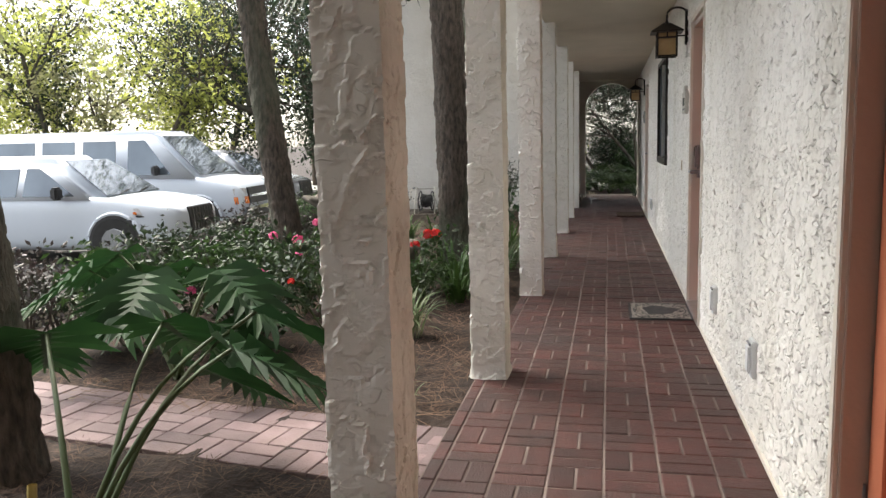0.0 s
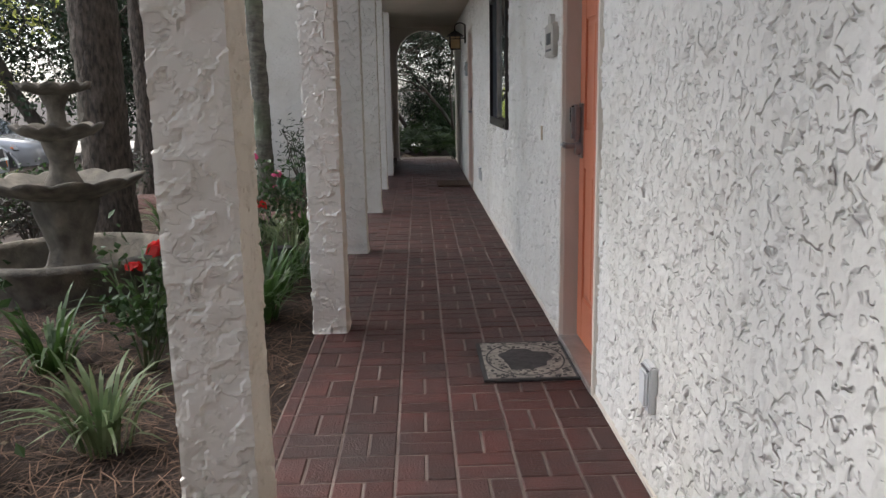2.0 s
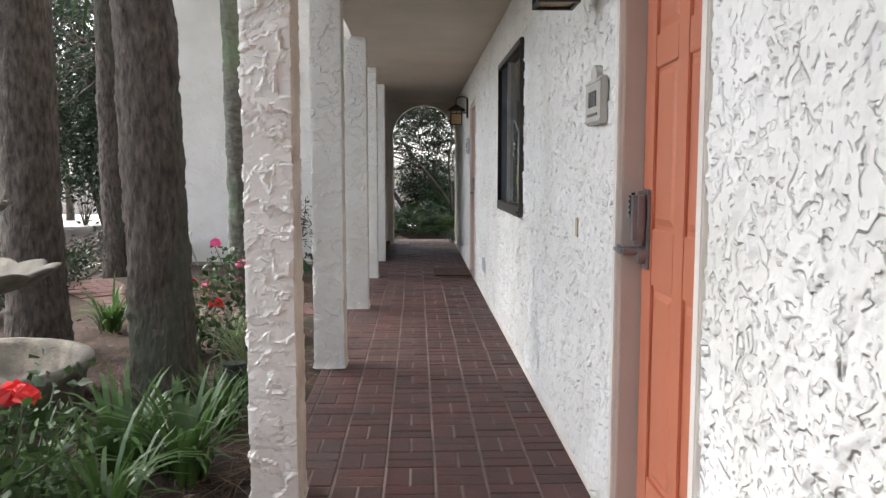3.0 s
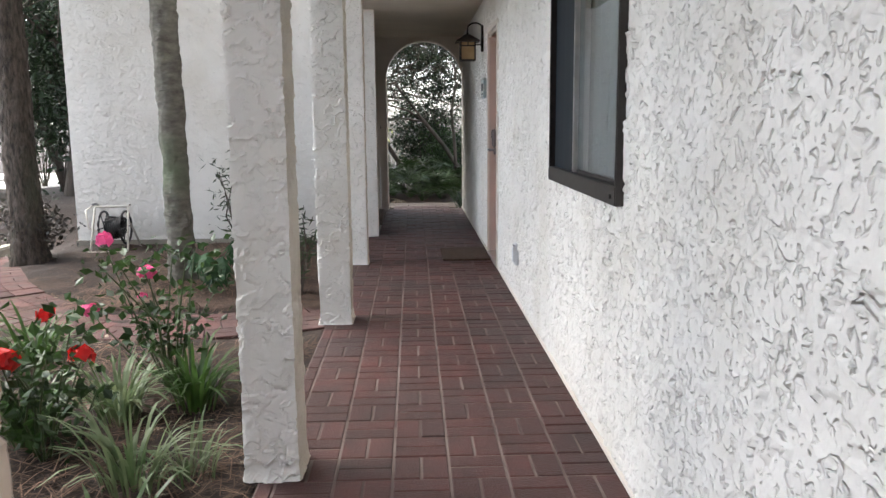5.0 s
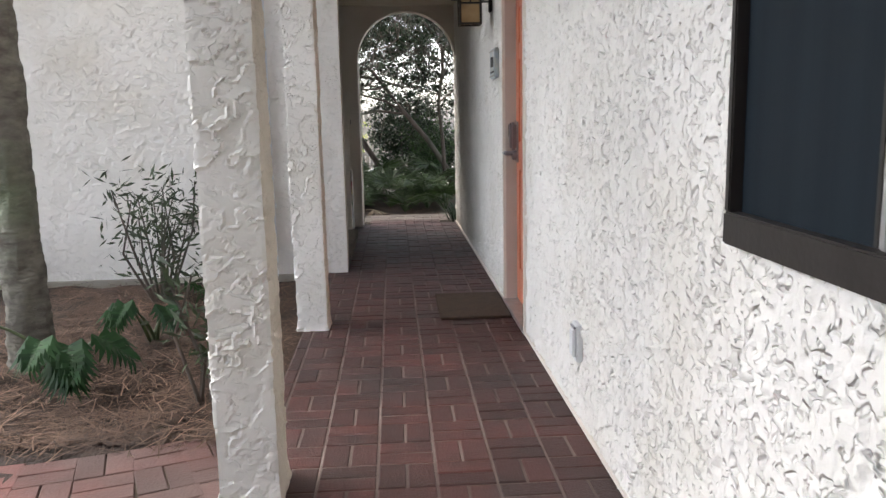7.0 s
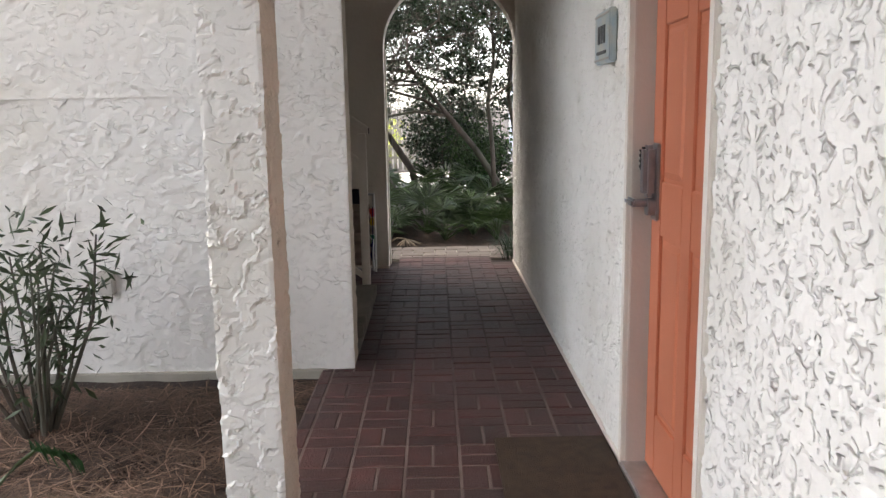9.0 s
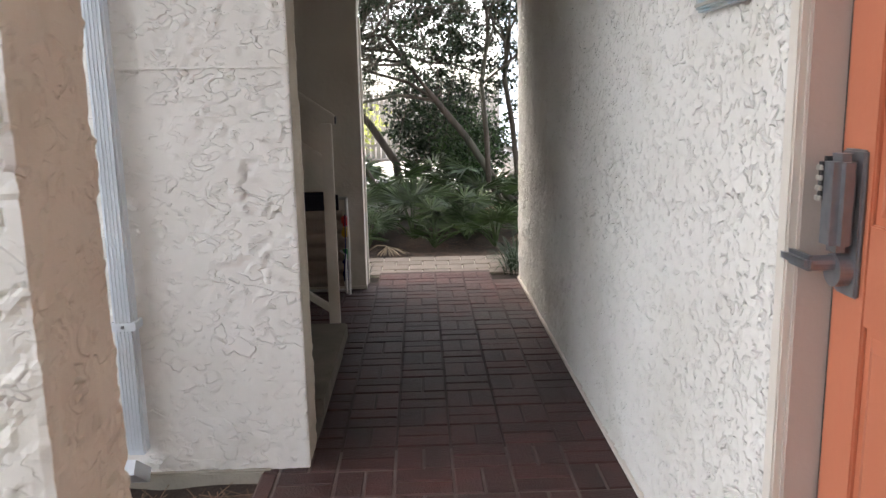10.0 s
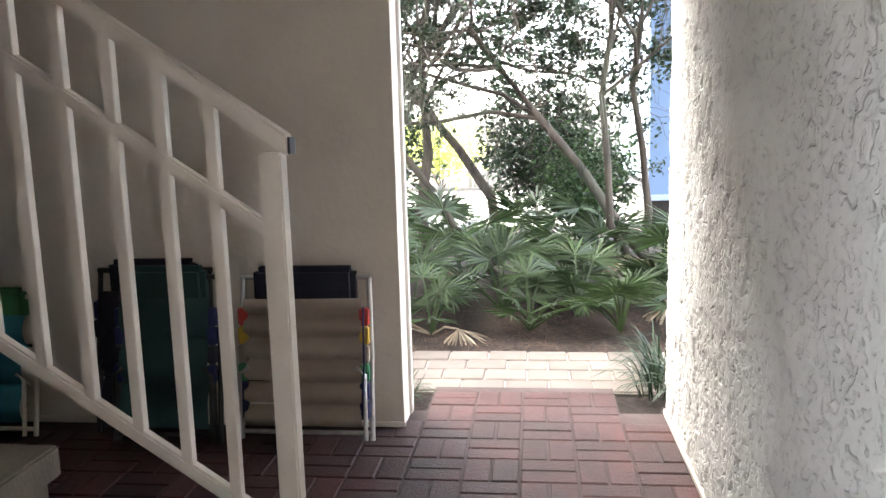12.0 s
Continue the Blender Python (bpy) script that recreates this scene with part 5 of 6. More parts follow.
def rose_bush(x, y, h, spread, flowers, seed, label, n_leaf=420, leaf_m=None):
    """flowers: (dx, dy, height, size, petal material)."""
    rs = np.random.RandomState(seed)
    z = ground_z(x, y)
    g = empty("rose_bush", x, y, z, label, "rose bush", "rose bushes")
    ch, tips = [], []
    for k in range(9):
        az, r = rs.uniform(0, 2 * math.pi), spread * rs.uniform(0.3, 1.0)
        top = np.array([r * math.cos(az), r * math.sin(az), h * rs.uniform(0.6, 1.0)])
        mid = top * (0.45, 0.45, 0.5) + rs.normal(0, 0.03, 3)
        ch.append(tube([(0.02 * math.cos(az), 0.02 * math.sin(az), -0.03), tuple(mid), tuple(top)], [0.007, 0.005, 0.003], 5))
        tips += [mid, top]
    for dx, dy, hz, s, m in flowers:
        ch.append(tube([(0.0, 0.0, -0.02), (dx * 0.6, dy * 0.6, hz * 0.55), (dx, dy, hz)], [0.006, 0.004, 0.003], 5))
        tips += [np.array([dx * 0.6, dy * 0.6, hz * 0.55]), np.array([dx * 0.85, dy * 0.85, hz * 0.82])]
    for c in ch:
        arrays("stem", [c], STEM, g)
    tips = np.array(tips)
    c = tips[rs.randint(0, len(tips), n_leaf)] + rs.normal(0, 0.07, (n_leaf, 3)) * (1, 1, 0.9)
    arrays("foliage", [leaves(rs, c, 0.055, 0.032, 0.3)], leaf_m or GREEN, g)
    for dx, dy, hz, s, m in flowers:
        arrays("flower", [bloom(rs, (dx, dy, hz), s)], m, g, "red rose bloom" if m is RED else "pink rose bloom")
    return g


def shrub(name, x, y, h, r, n, size, m, seed, label, category="shrub", group="", stems=8, slim=0.45, loose=1.0):
    rs = np.random.RandomState(seed)
    z = ground_z(x, y)
    g = empty(name, x, y, z, label, category, group)
    ch, pts = [], []
    for k in range(stems):
        az, q = rs.uniform(0, 2 * math.pi), r * rs.uniform(0.2, 0.95)
        top = np.array([q * math.cos(az), q * math.sin(az), h * rs.uniform(0.6, 1.0)])
        mid = top * 0.5 + rs.normal(0, 0.05, 3)
        ch.append(tube([(0.03 * math.cos(az), 0.03 * math.sin(az), -0.05), tuple(mid), tuple(top)], [0.012, 0.008, 0.004], 5))
        pts += [mid * 1.1, (mid + top) / 2, top, top]
    for c in ch:
        arrays("stem", [c], BARK, g)
    pts = np.array(pts)
    c = pts[rs.randint(0, len(pts), n)] + rs.normal(0, loose, (n, 3)) * (r * 0.24, r * 0.24, h * 0.13)
    c[:, 2] = np.maximum(c[:, 2], 0.03)
    arrays("foliage", [leaves(rs, c, size, size * slim, 0.2)], m, g)
    return g


def lobed_leaf(rs, base, az, reach, lift, size):
    """Petiole and deeply cut blade; returns chunks for both."""
    h = np.array([math.cos(az), math.sin(az), 0])
    base = np.asarray(base, float)
    tip = base + h * reach + (0, 0, lift)
    mid = base + h * reach * 0.35 + np.array([0, 0, lift * 0.75])
    bow = [base * (1 - t) ** 2 + mid * 2 * t * (1 - t) + tip * t * t for t in np.linspace(0, 1, 7)]
    stalk = tube([tuple(p) for p in bow], [0.013 - 0.001 * k for k in range(7)], 6)
    side = np.array([-h[1], h[0], 0])
    droop = np.array([h[0] * 0.85, h[1] * 0.85, -0.5])
    blades = []
    for k in range(9):
        t = k / 8
        root = tip + droop * size * (t * 0.75)
        for s in (-1, 1):
            ln = size * (0.62 - 0.42 * abs(t - 0.3)) * rs.uniform(0.7, 1.15)
            d = side * s * math.cos(0.9 * (t - 0.15)) + droop * math.sin(0.2 + 1.0 * t) + np.array([0, 0, 0.18 - 0.3 * t])
            d /= np.linalg.norm(d)
            w = size * 0.062
            e = droop / np.linalg.norm(droop)
            q = [root - e * w * 0.6, root + d * ln * 0.55 - e * w * 1.1 + (0, 0, 0.02), root + d * ln + (0, 0, -0.04), root + d * ln * 0.55 + e * w * 1.1, root + e * w * 0.6]
            blades.append((q, [(0, 1, 2, 3), (0, 3, 4, 4)][:1]))
            blades.append(([q[0], q[3], q[4], (q[0] + q[4]) / 2], [(0, 1, 2, 3)]))
    spine = [tip - side * 0.02, tip + side * 0.02, tip + droop * size * 0.95 + side * 0.004, tip + droop * size * 0.95 - side * 0.004]
    blades.append((spine, [(0, 1, 2, 3)]))
    return stalk, blades


def philodendron(x, y, n, size, lift, seed, label, azs=None):
    rs = np.random.RandomState(seed)
    z = ground_z(x, y)
    g = empty("philodendron", x, y, z, label, "plant", "large-leaved garden plants")
    for k in range(n):
        az = azs[k] if azs else rs.uniform(0, 2 * math.pi)
        st, bl = lobed_leaf(rs, (rs.uniform(-0.05, 0.05), rs.uniform(-0.05, 0.05), -0.02), az, lift * rs.uniform(0.55, 1.0), lift * rs.uniform(0.6, 1.1), size * rs.uniform(0.8, 1.15))
        lf = arrays("leaf", bl, GLOSSLEAF, g)
        arrays("stalk", [st], STEM, lf, smooth=True)
    return g


def fan_palm(x, y, n, size, seed, label, m=None, dry=2):
    """Low palmetto: stalks that each end in a fan of narrow blades."""
    rs = np.random.RandomState(seed)
    z = ground_z(x, y)
    g = empty("saw_palmetto", x, y, z, label, "palmetto", "palmettos")
    for k in range(n):
        az = rs.uniform(0, 2 * math.pi)
        dead = k < dry
        up = rs.uniform(0.15, 0.4) if dead else rs.uniform(0.45, 1.4)
        h = np.array([math.cos(az), math.sin(az), 0])
        ln = size * rs.uniform(0.35, 0.85)
        tip = h * ln * math.cos(up) + np.array([0, 0, ln * math.sin(up)])
        ch = [tube([(0, 0, 0), tuple(tip * 0.5 + (0, 0, 0.03)), tuple(tip)], [0.009, 0.008, 0.006], 4)]
        side = np.array([-h[1], h[0], 0])
        fwd = h * math.cos(up * 0.6) + np.array([0, 0, math.sin(up * 0.6)])
        nrm = np.cross(fwd, side)
        for q in np.linspace(-1.9, 1.9, 23):
            d = fwd * math.cos(q) + side * math.sin(q) - nrm * 0.15 + rs.normal(0, 0.04, 3)
            d[2] -= 0.35 if dead else 0.0
            L = size * 0.52 * rs.uniform(0.85, 1.1) * (1 - 0.1 * abs(q))
            s2 = np.cross(d, nrm)
            s2 /= np.linalg.norm(s2)
            w = 0.015 * size / 0.8
            e = tip + d * L * 0.55
            f = tip + d * L + np.array([0, 0, -0.04 * L])
            ch.append(([tip, e + s2 * w + nrm * w * 0.5, f, e - s2 * w + nrm * w * 0.5], [(0, 1, 2, 3)]))
        arrays("frond", ch, DRYLEAF if dead else (m or PALMETTO), g)
    return g


def palm(x, y, r, h, lean, seed, label, boots=False, frond_n=22, bark=None):
    rs = np.random.RandomState(seed)
    z = ground_z(x, y)
    g = empty("palm_tree", x, y, z - 0.05, label, "palm tree", "palm trees")
    zs = np.linspace(0, h, int(h / 0.022))
    seg = 44
    a = np.arange(seg) * 2 * math.pi / seg
    Z, A = np.meshgrid(zs, a, indexing='ij')
    zf, af = Z.ravel(), A.ravel()
    rad = r * (1.0 + 0.28 * np.exp(-zf / 0.22) - 0.10 * zf / h)
    q = np.stack([np.cos(af) * r, np.sin(af) * r, zf], 1)
    rad = rad + 0.022 * gnoise(q * (16, 16, 7) + seed) + 0.030 * np.abs(gnoise(np.stack([np.cos(af) * 3, np.sin(af) * 3, zf * 17], 1) + seed)) + 0.007 * gnoise(q * (40, 40, 12) + seed) + 0.02 * gnoise(q * 3 + seed)
    cx = lean[0] * zf + 0.03 * np.sin(zf * 1.1 + seed) * zf / h
    cy = lean[1] * zf
    v = np.stack([cx + rad * np.cos(af), cy + rad * np.sin(af), zf], 1)
    n = len(zs)
    i, j = np.meshgrid(np.arange(n - 1), np.arange(seg), indexing='ij')
    p = (i * seg + j).ravel()
    p2 = (i * seg + (j + 1) % seg).ravel()
    arrays("trunk", [(v, np.stack([p, p2, p2 + seg, p + seg], 1))], bark or PALMBARK, g, smooth=True)
    top = np.array([lean[0] * h, lean[1] * h, h])
    if boots:
        ch = []
        for k in range(26):
            az = k * 2.4
            d = np.array([math.cos(az), math.sin(az), 0])
            zz = h - 1.1 + 0.04 * k
            b = np.array([lean[0] * zz, lean[1] * zz, zz]) + d * r * 0.85
            ch.append(tube([tuple(b), tuple(b + d * 0.06 + (0, 0, 0.12)), tuple(b + d * 0.05 + (0, 0, -0.16 * rs.uniform(0, 1)))], [0.03, 0.022, 0.008], 5))
        arrays("old_leaf_bases", ch, DRYLEAF, g)
    ch = []
    for k in range(frond_n):
        az = k * 2.4 + rs.uniform(-0.3, 0.3)
        el = rs.uniform(-0.5, 0.9)
        d = np.array([math.cos(az) * math.cos(el), math.sin(az) * math.cos(el), math.sin(el)])
        tip = top + d * 1.3
        ch.append(tube([tuple(top), tuple(top + d * 0.5 + (0, 0, 0.08)), tuple(tip)], [0.02, 0.015, 0.01], 4))
        side = np.array([-math.sin(az), math.cos(az), 0])
        for qv in np.linspace(-1.9, 1.9, 21):
            e = d * math.cos(qv) + side * math.sin(qv) + (0, 0, -0.25)
            L = 1.05 * rs.uniform(0.85, 1.1)
            s2 = np.cross(e, (0.1, 0.2, 1.0))
            s2 /= np.linalg.norm(s2) + 1e-6
            m2, f = tip + e * L * 0.5, tip + e * L + (0, 0, -0.3 * L)
            ch.append(([tip, m2 + s2 * 0.045, f, m2 - s2 * 0.045], [(0, 1, 2, 3)]))
    arrays("crown", ch, DARKGREEN, g)
    return g


def tree(x, y, h, r, spread, n_leaf, size, m, seed, label, lean=(0, 0), low=0.3, levels=3, clump=0.10, moss=0, group="trees", bare=0.0, tuft=0, crook=0.17):
    rs = np.random.RandomState(seed)
    z = ground_z(x, y)
    g = empty("tree", x, y, z - 0.05, label, "tree", group)
    ch, ends = [], []

    def grow(p, d, ln, rad, lv):
        pts, rr = [p], [rad]
        n = 5
        for k in range(n):
            d = d + rs.normal(0, crook, 3) + np.array([0, 0, 0.05])
            d = d / np.linalg.norm(d)
            p = p + d * ln / n
            pts.append(p)
            rr.append(rad * (1 - 0.11 * (k + 1)))
            if lv < levels and k >= (2 if lv == 0 else 1):
                for _ in range(2 if lv else 2):
                    a = rs.normal(size=3)
                    a = a - d * (a @ d)
                    a = a / np.linalg.norm(a)
                    nd = d * 0.55 + a * rs.uniform(0.6, 1.0)
                    nd[2] += 0.1
                    grow(p, nd / np.linalg.norm(nd), ln * rs.uniform(0.5, 0.75) * spread, rr[-1] * 0.6, lv + 1)
            if lv >= levels - 1:
                ends.append(p)
        ch.append(tube([tuple(q) for q in pts], rr, 7 if lv < 2 else 4))
        ends.append(p)
    d0 = np.array([lean[0], lean[1], 1.0])
    grow(np.array([0, 0, 0.0]), d0 / np.linalg.norm(d0), h * 0.55, r, 0)
    arrays("trunk", ch, BARK, g, "grey-brown trunk and limbs", smooth=True)
    ends = np.array([e for e in ends if e[2] > low * h])
    if bare:
        ends = ends[rs.uniform(size=len(ends)) > bare]
    c = ends[rs.randint(0, len(ends), n_leaf)] + rs.normal(0, 1, (n_leaf, 3)) * h * clump * (1, 1, 0.75)
    if tuft:
        k = n_leaf // tuft
        cc = ends[rs.randint(0, len(ends), k)] + rs.normal(0, 1, (k, 3)) * h * clump * (1, 1, 0.75)
        c = np.repeat(cc, tuft, 0) + rs.normal(0, 1, (k * tuft, 3)) * np.repeat(rs.uniform(0.7, 1.7, k) * size, tuft)[:, None] * (1, 1, 0.6)
    arrays("crown", [leaves(rs, c, size, size * 0.5, 0.15)], m, g)
    if moss:
        mc = []
        for k in range(moss):
            e = ends[rs.randint(0, len(ends))]
            for _ in range(26):
                b = e + rs.normal(0, 0.09, 3)
                l = rs.uniform(0.2, 0.6)
                w = rs.uniform(0.0018, 0.004)
                az = rs.uniform(0, 6.28)
                s = np.array([math.cos(az), math.sin(az), 0]) * w
                t = b + rs.normal(0, 0.05, 3) + (0, 0, -l)
                mc.append(([b - s, b + s, t + s * 0.3, t - s * 0.3], [(0, 1, 2, 3)]))
        tagged(arrays("hanging_moss", mc, MOSS, g, "grey hanging moss"), kind="stuff")
    return g


# palms round the fountain
palm(-1.53, 8.22, 0.165, 5.6, (-0.015, 0.0), 1, "tall grey-brown palm trunk beside the fountain bed")
palm(-2.78, 9.4, 0.19, 5.8, (0.0, 0.0), 2, "thick grey palm trunk behind the fountain")
palm(-3.12, 7.75, 0.135, 5.6, (-0.13, 0.03), 3, "dark leaning palm trunk by the fountain")
palm(-3.85, 13.75, 0.145, 4.9, (-0.01, 0.0), 4, "palm with shaggy old leaf bases near the wall corner", True)
palm(-2.06, 12.62, 0.100, 5.6, (-0.02, 0.0), 5, "slim green-stained palm trunk in front of the stucco wall", bark=SLIMBARK)
palm(-2.34, 2.95, 0.11, 5.4, (-0.10, 0.02), 6, "dark slim palm trunk beside the garden path")

# flower beds
GRP = "garden strap leaves"
for k, (x, y, n, ln, w, m) in enumerate([
        (-1.32, 5.35, 80, 0.50, 0.016, VARIEG), (-1.05, 3.95, 34, 0.26, 0.012, VARIEG), (-1.22, 6.55, 80, 0.56, 0.022, GRASSY), (-1.05, 6.95, 90, 0.58, 0.024, GRASSY), (-1.35, 7.1, 90, 0.6, 0.024, GRASSY),
        (-1.6, 6.75, 80, 0.55, 0.022, GRASSY), (-1.08, 7.65, 70, 0.45, 0.02, GRASSY), (-1.15, 8.75, 60, 0.5, 0.012, VARIEG), (-2.55, 10.1, 80, 0.55, 0.02, GRASSY), (-2.2, 10.3, 60, 0.5, 0.02, GRASSY),
        (-1.15, 9.6, 90, 0.48, 0.018, GRASSY), (-1.45, 9.45, 90, 0.46, 0.016, VARIEG), (-1.75, 9.25, 80, 0.5, 0.02, GRASSY), (-1.0, 8.1, 60, 0.42, 0.016, GRASSY), (-0.98, 8.85, 40, 0.34, 0.01, VARIEG), (-1.9, 6.2, 70, 0.5, 0.02, GRASSY)]):
    strap_clump(x, y, n, ln, w, m, 20 + k, "arching pale-striped strap leaves in the mulch" if m is VARIEG else "bright green arching strap leaves in the mulch", GRP)
rose_bush(-1.75, 5.15, 0.62, 0.40, [(-0.28, 0.1, 0.66, 0.045, PINK), (0.10, -0.1, 0.42, 0.032, PINK), (0.16, -0.12, 0.30, 0.034, PINK), (0.08, -0.2, 0.10, 0.036, RED), (-0.02, -0.05, 0.50, 0.026, PINK), (0.02, 0.1, 0.62, 0.035, RED)], 41, "sparse rose bush with pink and red blooms by the walkway", 150)
rose_bush(-1.45, 6.2, 0.60, 0.30, [(0.06, 0.1, 0.56, 0.065, RED), (0.14, 0.02, 0.58, 0.05, RED), (-0.02, 0.0, 0.50, 0.045, RED)], 42, "rose bush with bright red blooms beside the fountain")
rose_bush(-1.33, 9.85, 0.70, 0.34, [(-0.35, 0.15, 0.72, 0.055, PINK), (-0.12, 0.1, 0.56, 0.055, PINK), (-0.38, 0.0, 0.40, 0.05, PINK), (-0.14, 0.05, 0.46, 0.025, PINK)], 43, "tall rose bush with bright pink blooms beside the brick path")
rose_bush(-1.60, 9.05, 0.50, 0.34, [(-0.1, -0.05, 0.40, 0.075, RED), (-0.18, 0.0, 0.42, 0.06, RED), (0.14, 0.1, 0.38, 0.06, RED), (-0.08, 0.3, 0.50, 0.05, RED)], 44, "low rose bush with large red blooms")
rose_bush(-2.3, 5.9, 0.6, 0.4, [(-0.2, 0.0, 0.60, 0.045, PINK), (0.1, -0.2, 0.50, 0.05, PINK)], 45, "rose bush with pink blooms in front of the fountain", 600)
rose_bush(-2.2, 4.9, 0.75, 0.45, [(-0.05, 0.0, 0.47, 0.055, PINK), (0.05, 0.05, 0.50, 0.040, PINK), (-0.3, -0.25, 0.42, 0.04, PINK), (0.4, 0.1, 0.80, 0.035, PINK), (0.25, 0.0, 0.44, 0.03, RED), (-0.2, 0.0, 0.36, 0.03, RED)], 46, "leafy rose bush with pink blooms beside the garden path", 800, DARKGREEN)

philodendron(-1.66, 2.45, 6, 0.54, 0.72, 51, "large glossy split-leaf plant beside the garden path", [0.45, 0.85, 1.25, 1.7, 2.3, 0.65])
philodendron(-2.35, 4.25, 8, 0.56, 0.66, 54, "large glossy split-leaf plant across the garden path")
philodendron(-1.75, 12.35, 6, 0.22, 0.34, 52, "split-leaf plant at the foot of the slim palm")
philodendron(-1.55, 13.0, 4, 0.2, 0.30, 53, "small split-leaf plant in the pine straw")
for k, (dx, dy, hh, lx) in enumerate([(-1.72, 2.15, 0.52, 0.01), (-1.55, 2.1, 0.34, 0.0), (-1.28, 2.05, 0.30, 0.0)]):
    ob = arrays("cut_stalk", [tube([(dx, dy, -0.1), (dx + lx, dy, hh * 0.5), (dx + 2 * lx, dy + 0.02, hh)], [0.017, 0.015, 0.013], 8)], YSTEM)
    tagged(ob, "yellowed upright cut leaf stalk in the bed", "plant stalk", "cut stalks")

def fibre_mound(x, y, r, h):
    """Heap of dark brown needles."""
    rs = np.random.RandomState(5)
    n = 2600
    a, q = rs.uniform(0, 6.283, n), r * np.sqrt(rs.uniform(0, 1, n))
    z = h * (1 - (q / r) ** 2) + rs.uniform(-0.02, 0.02, n)
    c = np.stack([x + q * np.cos(a) * 1.3, y + q * np.sin(a) * 0.7, ground_z(x, y) + z], 1)
    d = rs.normal(size=(n, 3)) * (1, 1, 0.6)
    d /= np.linalg.norm(d, axis=1)[:, None]
    s_ = np.cross(d, (0, 0.3, 1.0)) * 0.0016
    v = np.stack([c - d * 0.05 - s_, c - d * 0.05 + s_, c + d * 0.05 + s_, c + d * 0.05 - s_], 1).reshape(-1, 3)
    i = np.arange(n)[:, None] * 4
    tagged(arrays("needle_heap", [(v, np.concatenate([i, i + 1, i + 2, i + 3], 1))], mat("dark_needles", (0.07, 0.038, 0.025), (0.035, 0.02, 0.014), 5.0, 0.9, vary="island", amount=0.5)), "heap of dark brown pine needles by the path", "pine straw", kind="stuff")


fibre_mound(-1.22, 2.45, 0.26, 0.12)

# low hedge between the beds and the parking lot
for k in range(16):
    x, y = -3.9 - 0.25 * (k % 3), 4.6 + 0.62 * k
    if abs(y - 4.2) < 0.5:
        continue
    shrub("hedge_shrub", x, y, 0.50 + 0.08 * math.sin(k * 2.1), 0.46, 1100, 0.055, PURPLE if k % 2 else DARKGREEN, 60 + k, "dark purple-brown clipped shrub edging the parking lot", "shrub", "lot hedge")
for k, (x, y, h, r) in enumerate([(-2.6, 5.4, 0.55, 0.4), (-3.2, 5.9, 0.6, 0.45), (-3.1, 4.9, 0.6, 0.45), (-2.9, 6.6, 0.5, 0.4), (-4.0, 10.6, 0.6, 0.5), (-3.9, 11.4, 0.5, 0.4)]):
    shrub("garden_shrub", x, y, h, r, 1200, 0.06, DARKGREEN if k % 2 else GREEN, 90 + k, "dense dark green low shrub in the bed", "shrub", "bed shrubs")
SHRUBLEAF = mat("dull_narrow_leaf", (0.060, 0.085, 0.042), (0.035, 0.052, 0.026), 4.0, 0.5, vary="island", amount=0.45, leaf=0.25)
shrub("narrow_leaf_shrub", -1.80, 14.02, 0.88, 0.36, 620, 0.095, SHRUBLEAF, 120, "airy narrow-leaved shrub against the stucco wall", stems=16, slim=0.19, loose=0.9)
shrub("narrow_leaf_shrub", -1.02, 11.95, 0.62, 0.20, 200, 0.09, SHRUBLEAF, 121, "small airy shrub in the pine straw", stems=6, slim=0.2, loose=0.6)

can = part("bed_light", cyl((-1.12, 8.18, -0.1), (-1.12, 8.18, 0.16), 0.055, seg=20), BLACK, None)
tagged(can, "short black garden light can among the leaves", "garden light")
part("rim", cyl((-1.12, 8.18, 0.155), (-1.12, 8.18, 0.17), 0.062, seg=20), BLACK, can)

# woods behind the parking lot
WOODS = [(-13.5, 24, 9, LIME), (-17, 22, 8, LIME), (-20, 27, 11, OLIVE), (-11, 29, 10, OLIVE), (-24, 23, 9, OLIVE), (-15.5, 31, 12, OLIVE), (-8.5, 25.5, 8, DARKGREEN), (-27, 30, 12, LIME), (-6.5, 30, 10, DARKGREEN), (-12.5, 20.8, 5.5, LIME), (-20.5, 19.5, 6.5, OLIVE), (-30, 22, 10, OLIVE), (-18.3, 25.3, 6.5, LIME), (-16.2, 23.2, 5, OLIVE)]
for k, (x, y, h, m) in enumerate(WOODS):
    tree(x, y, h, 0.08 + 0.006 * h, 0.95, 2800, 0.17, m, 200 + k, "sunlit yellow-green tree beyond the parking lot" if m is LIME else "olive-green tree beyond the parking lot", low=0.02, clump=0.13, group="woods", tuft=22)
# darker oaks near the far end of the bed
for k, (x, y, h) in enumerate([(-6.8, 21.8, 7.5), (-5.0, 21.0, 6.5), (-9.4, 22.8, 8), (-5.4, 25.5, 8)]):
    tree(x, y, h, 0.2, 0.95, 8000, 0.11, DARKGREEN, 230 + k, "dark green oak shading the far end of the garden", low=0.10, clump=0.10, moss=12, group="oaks")

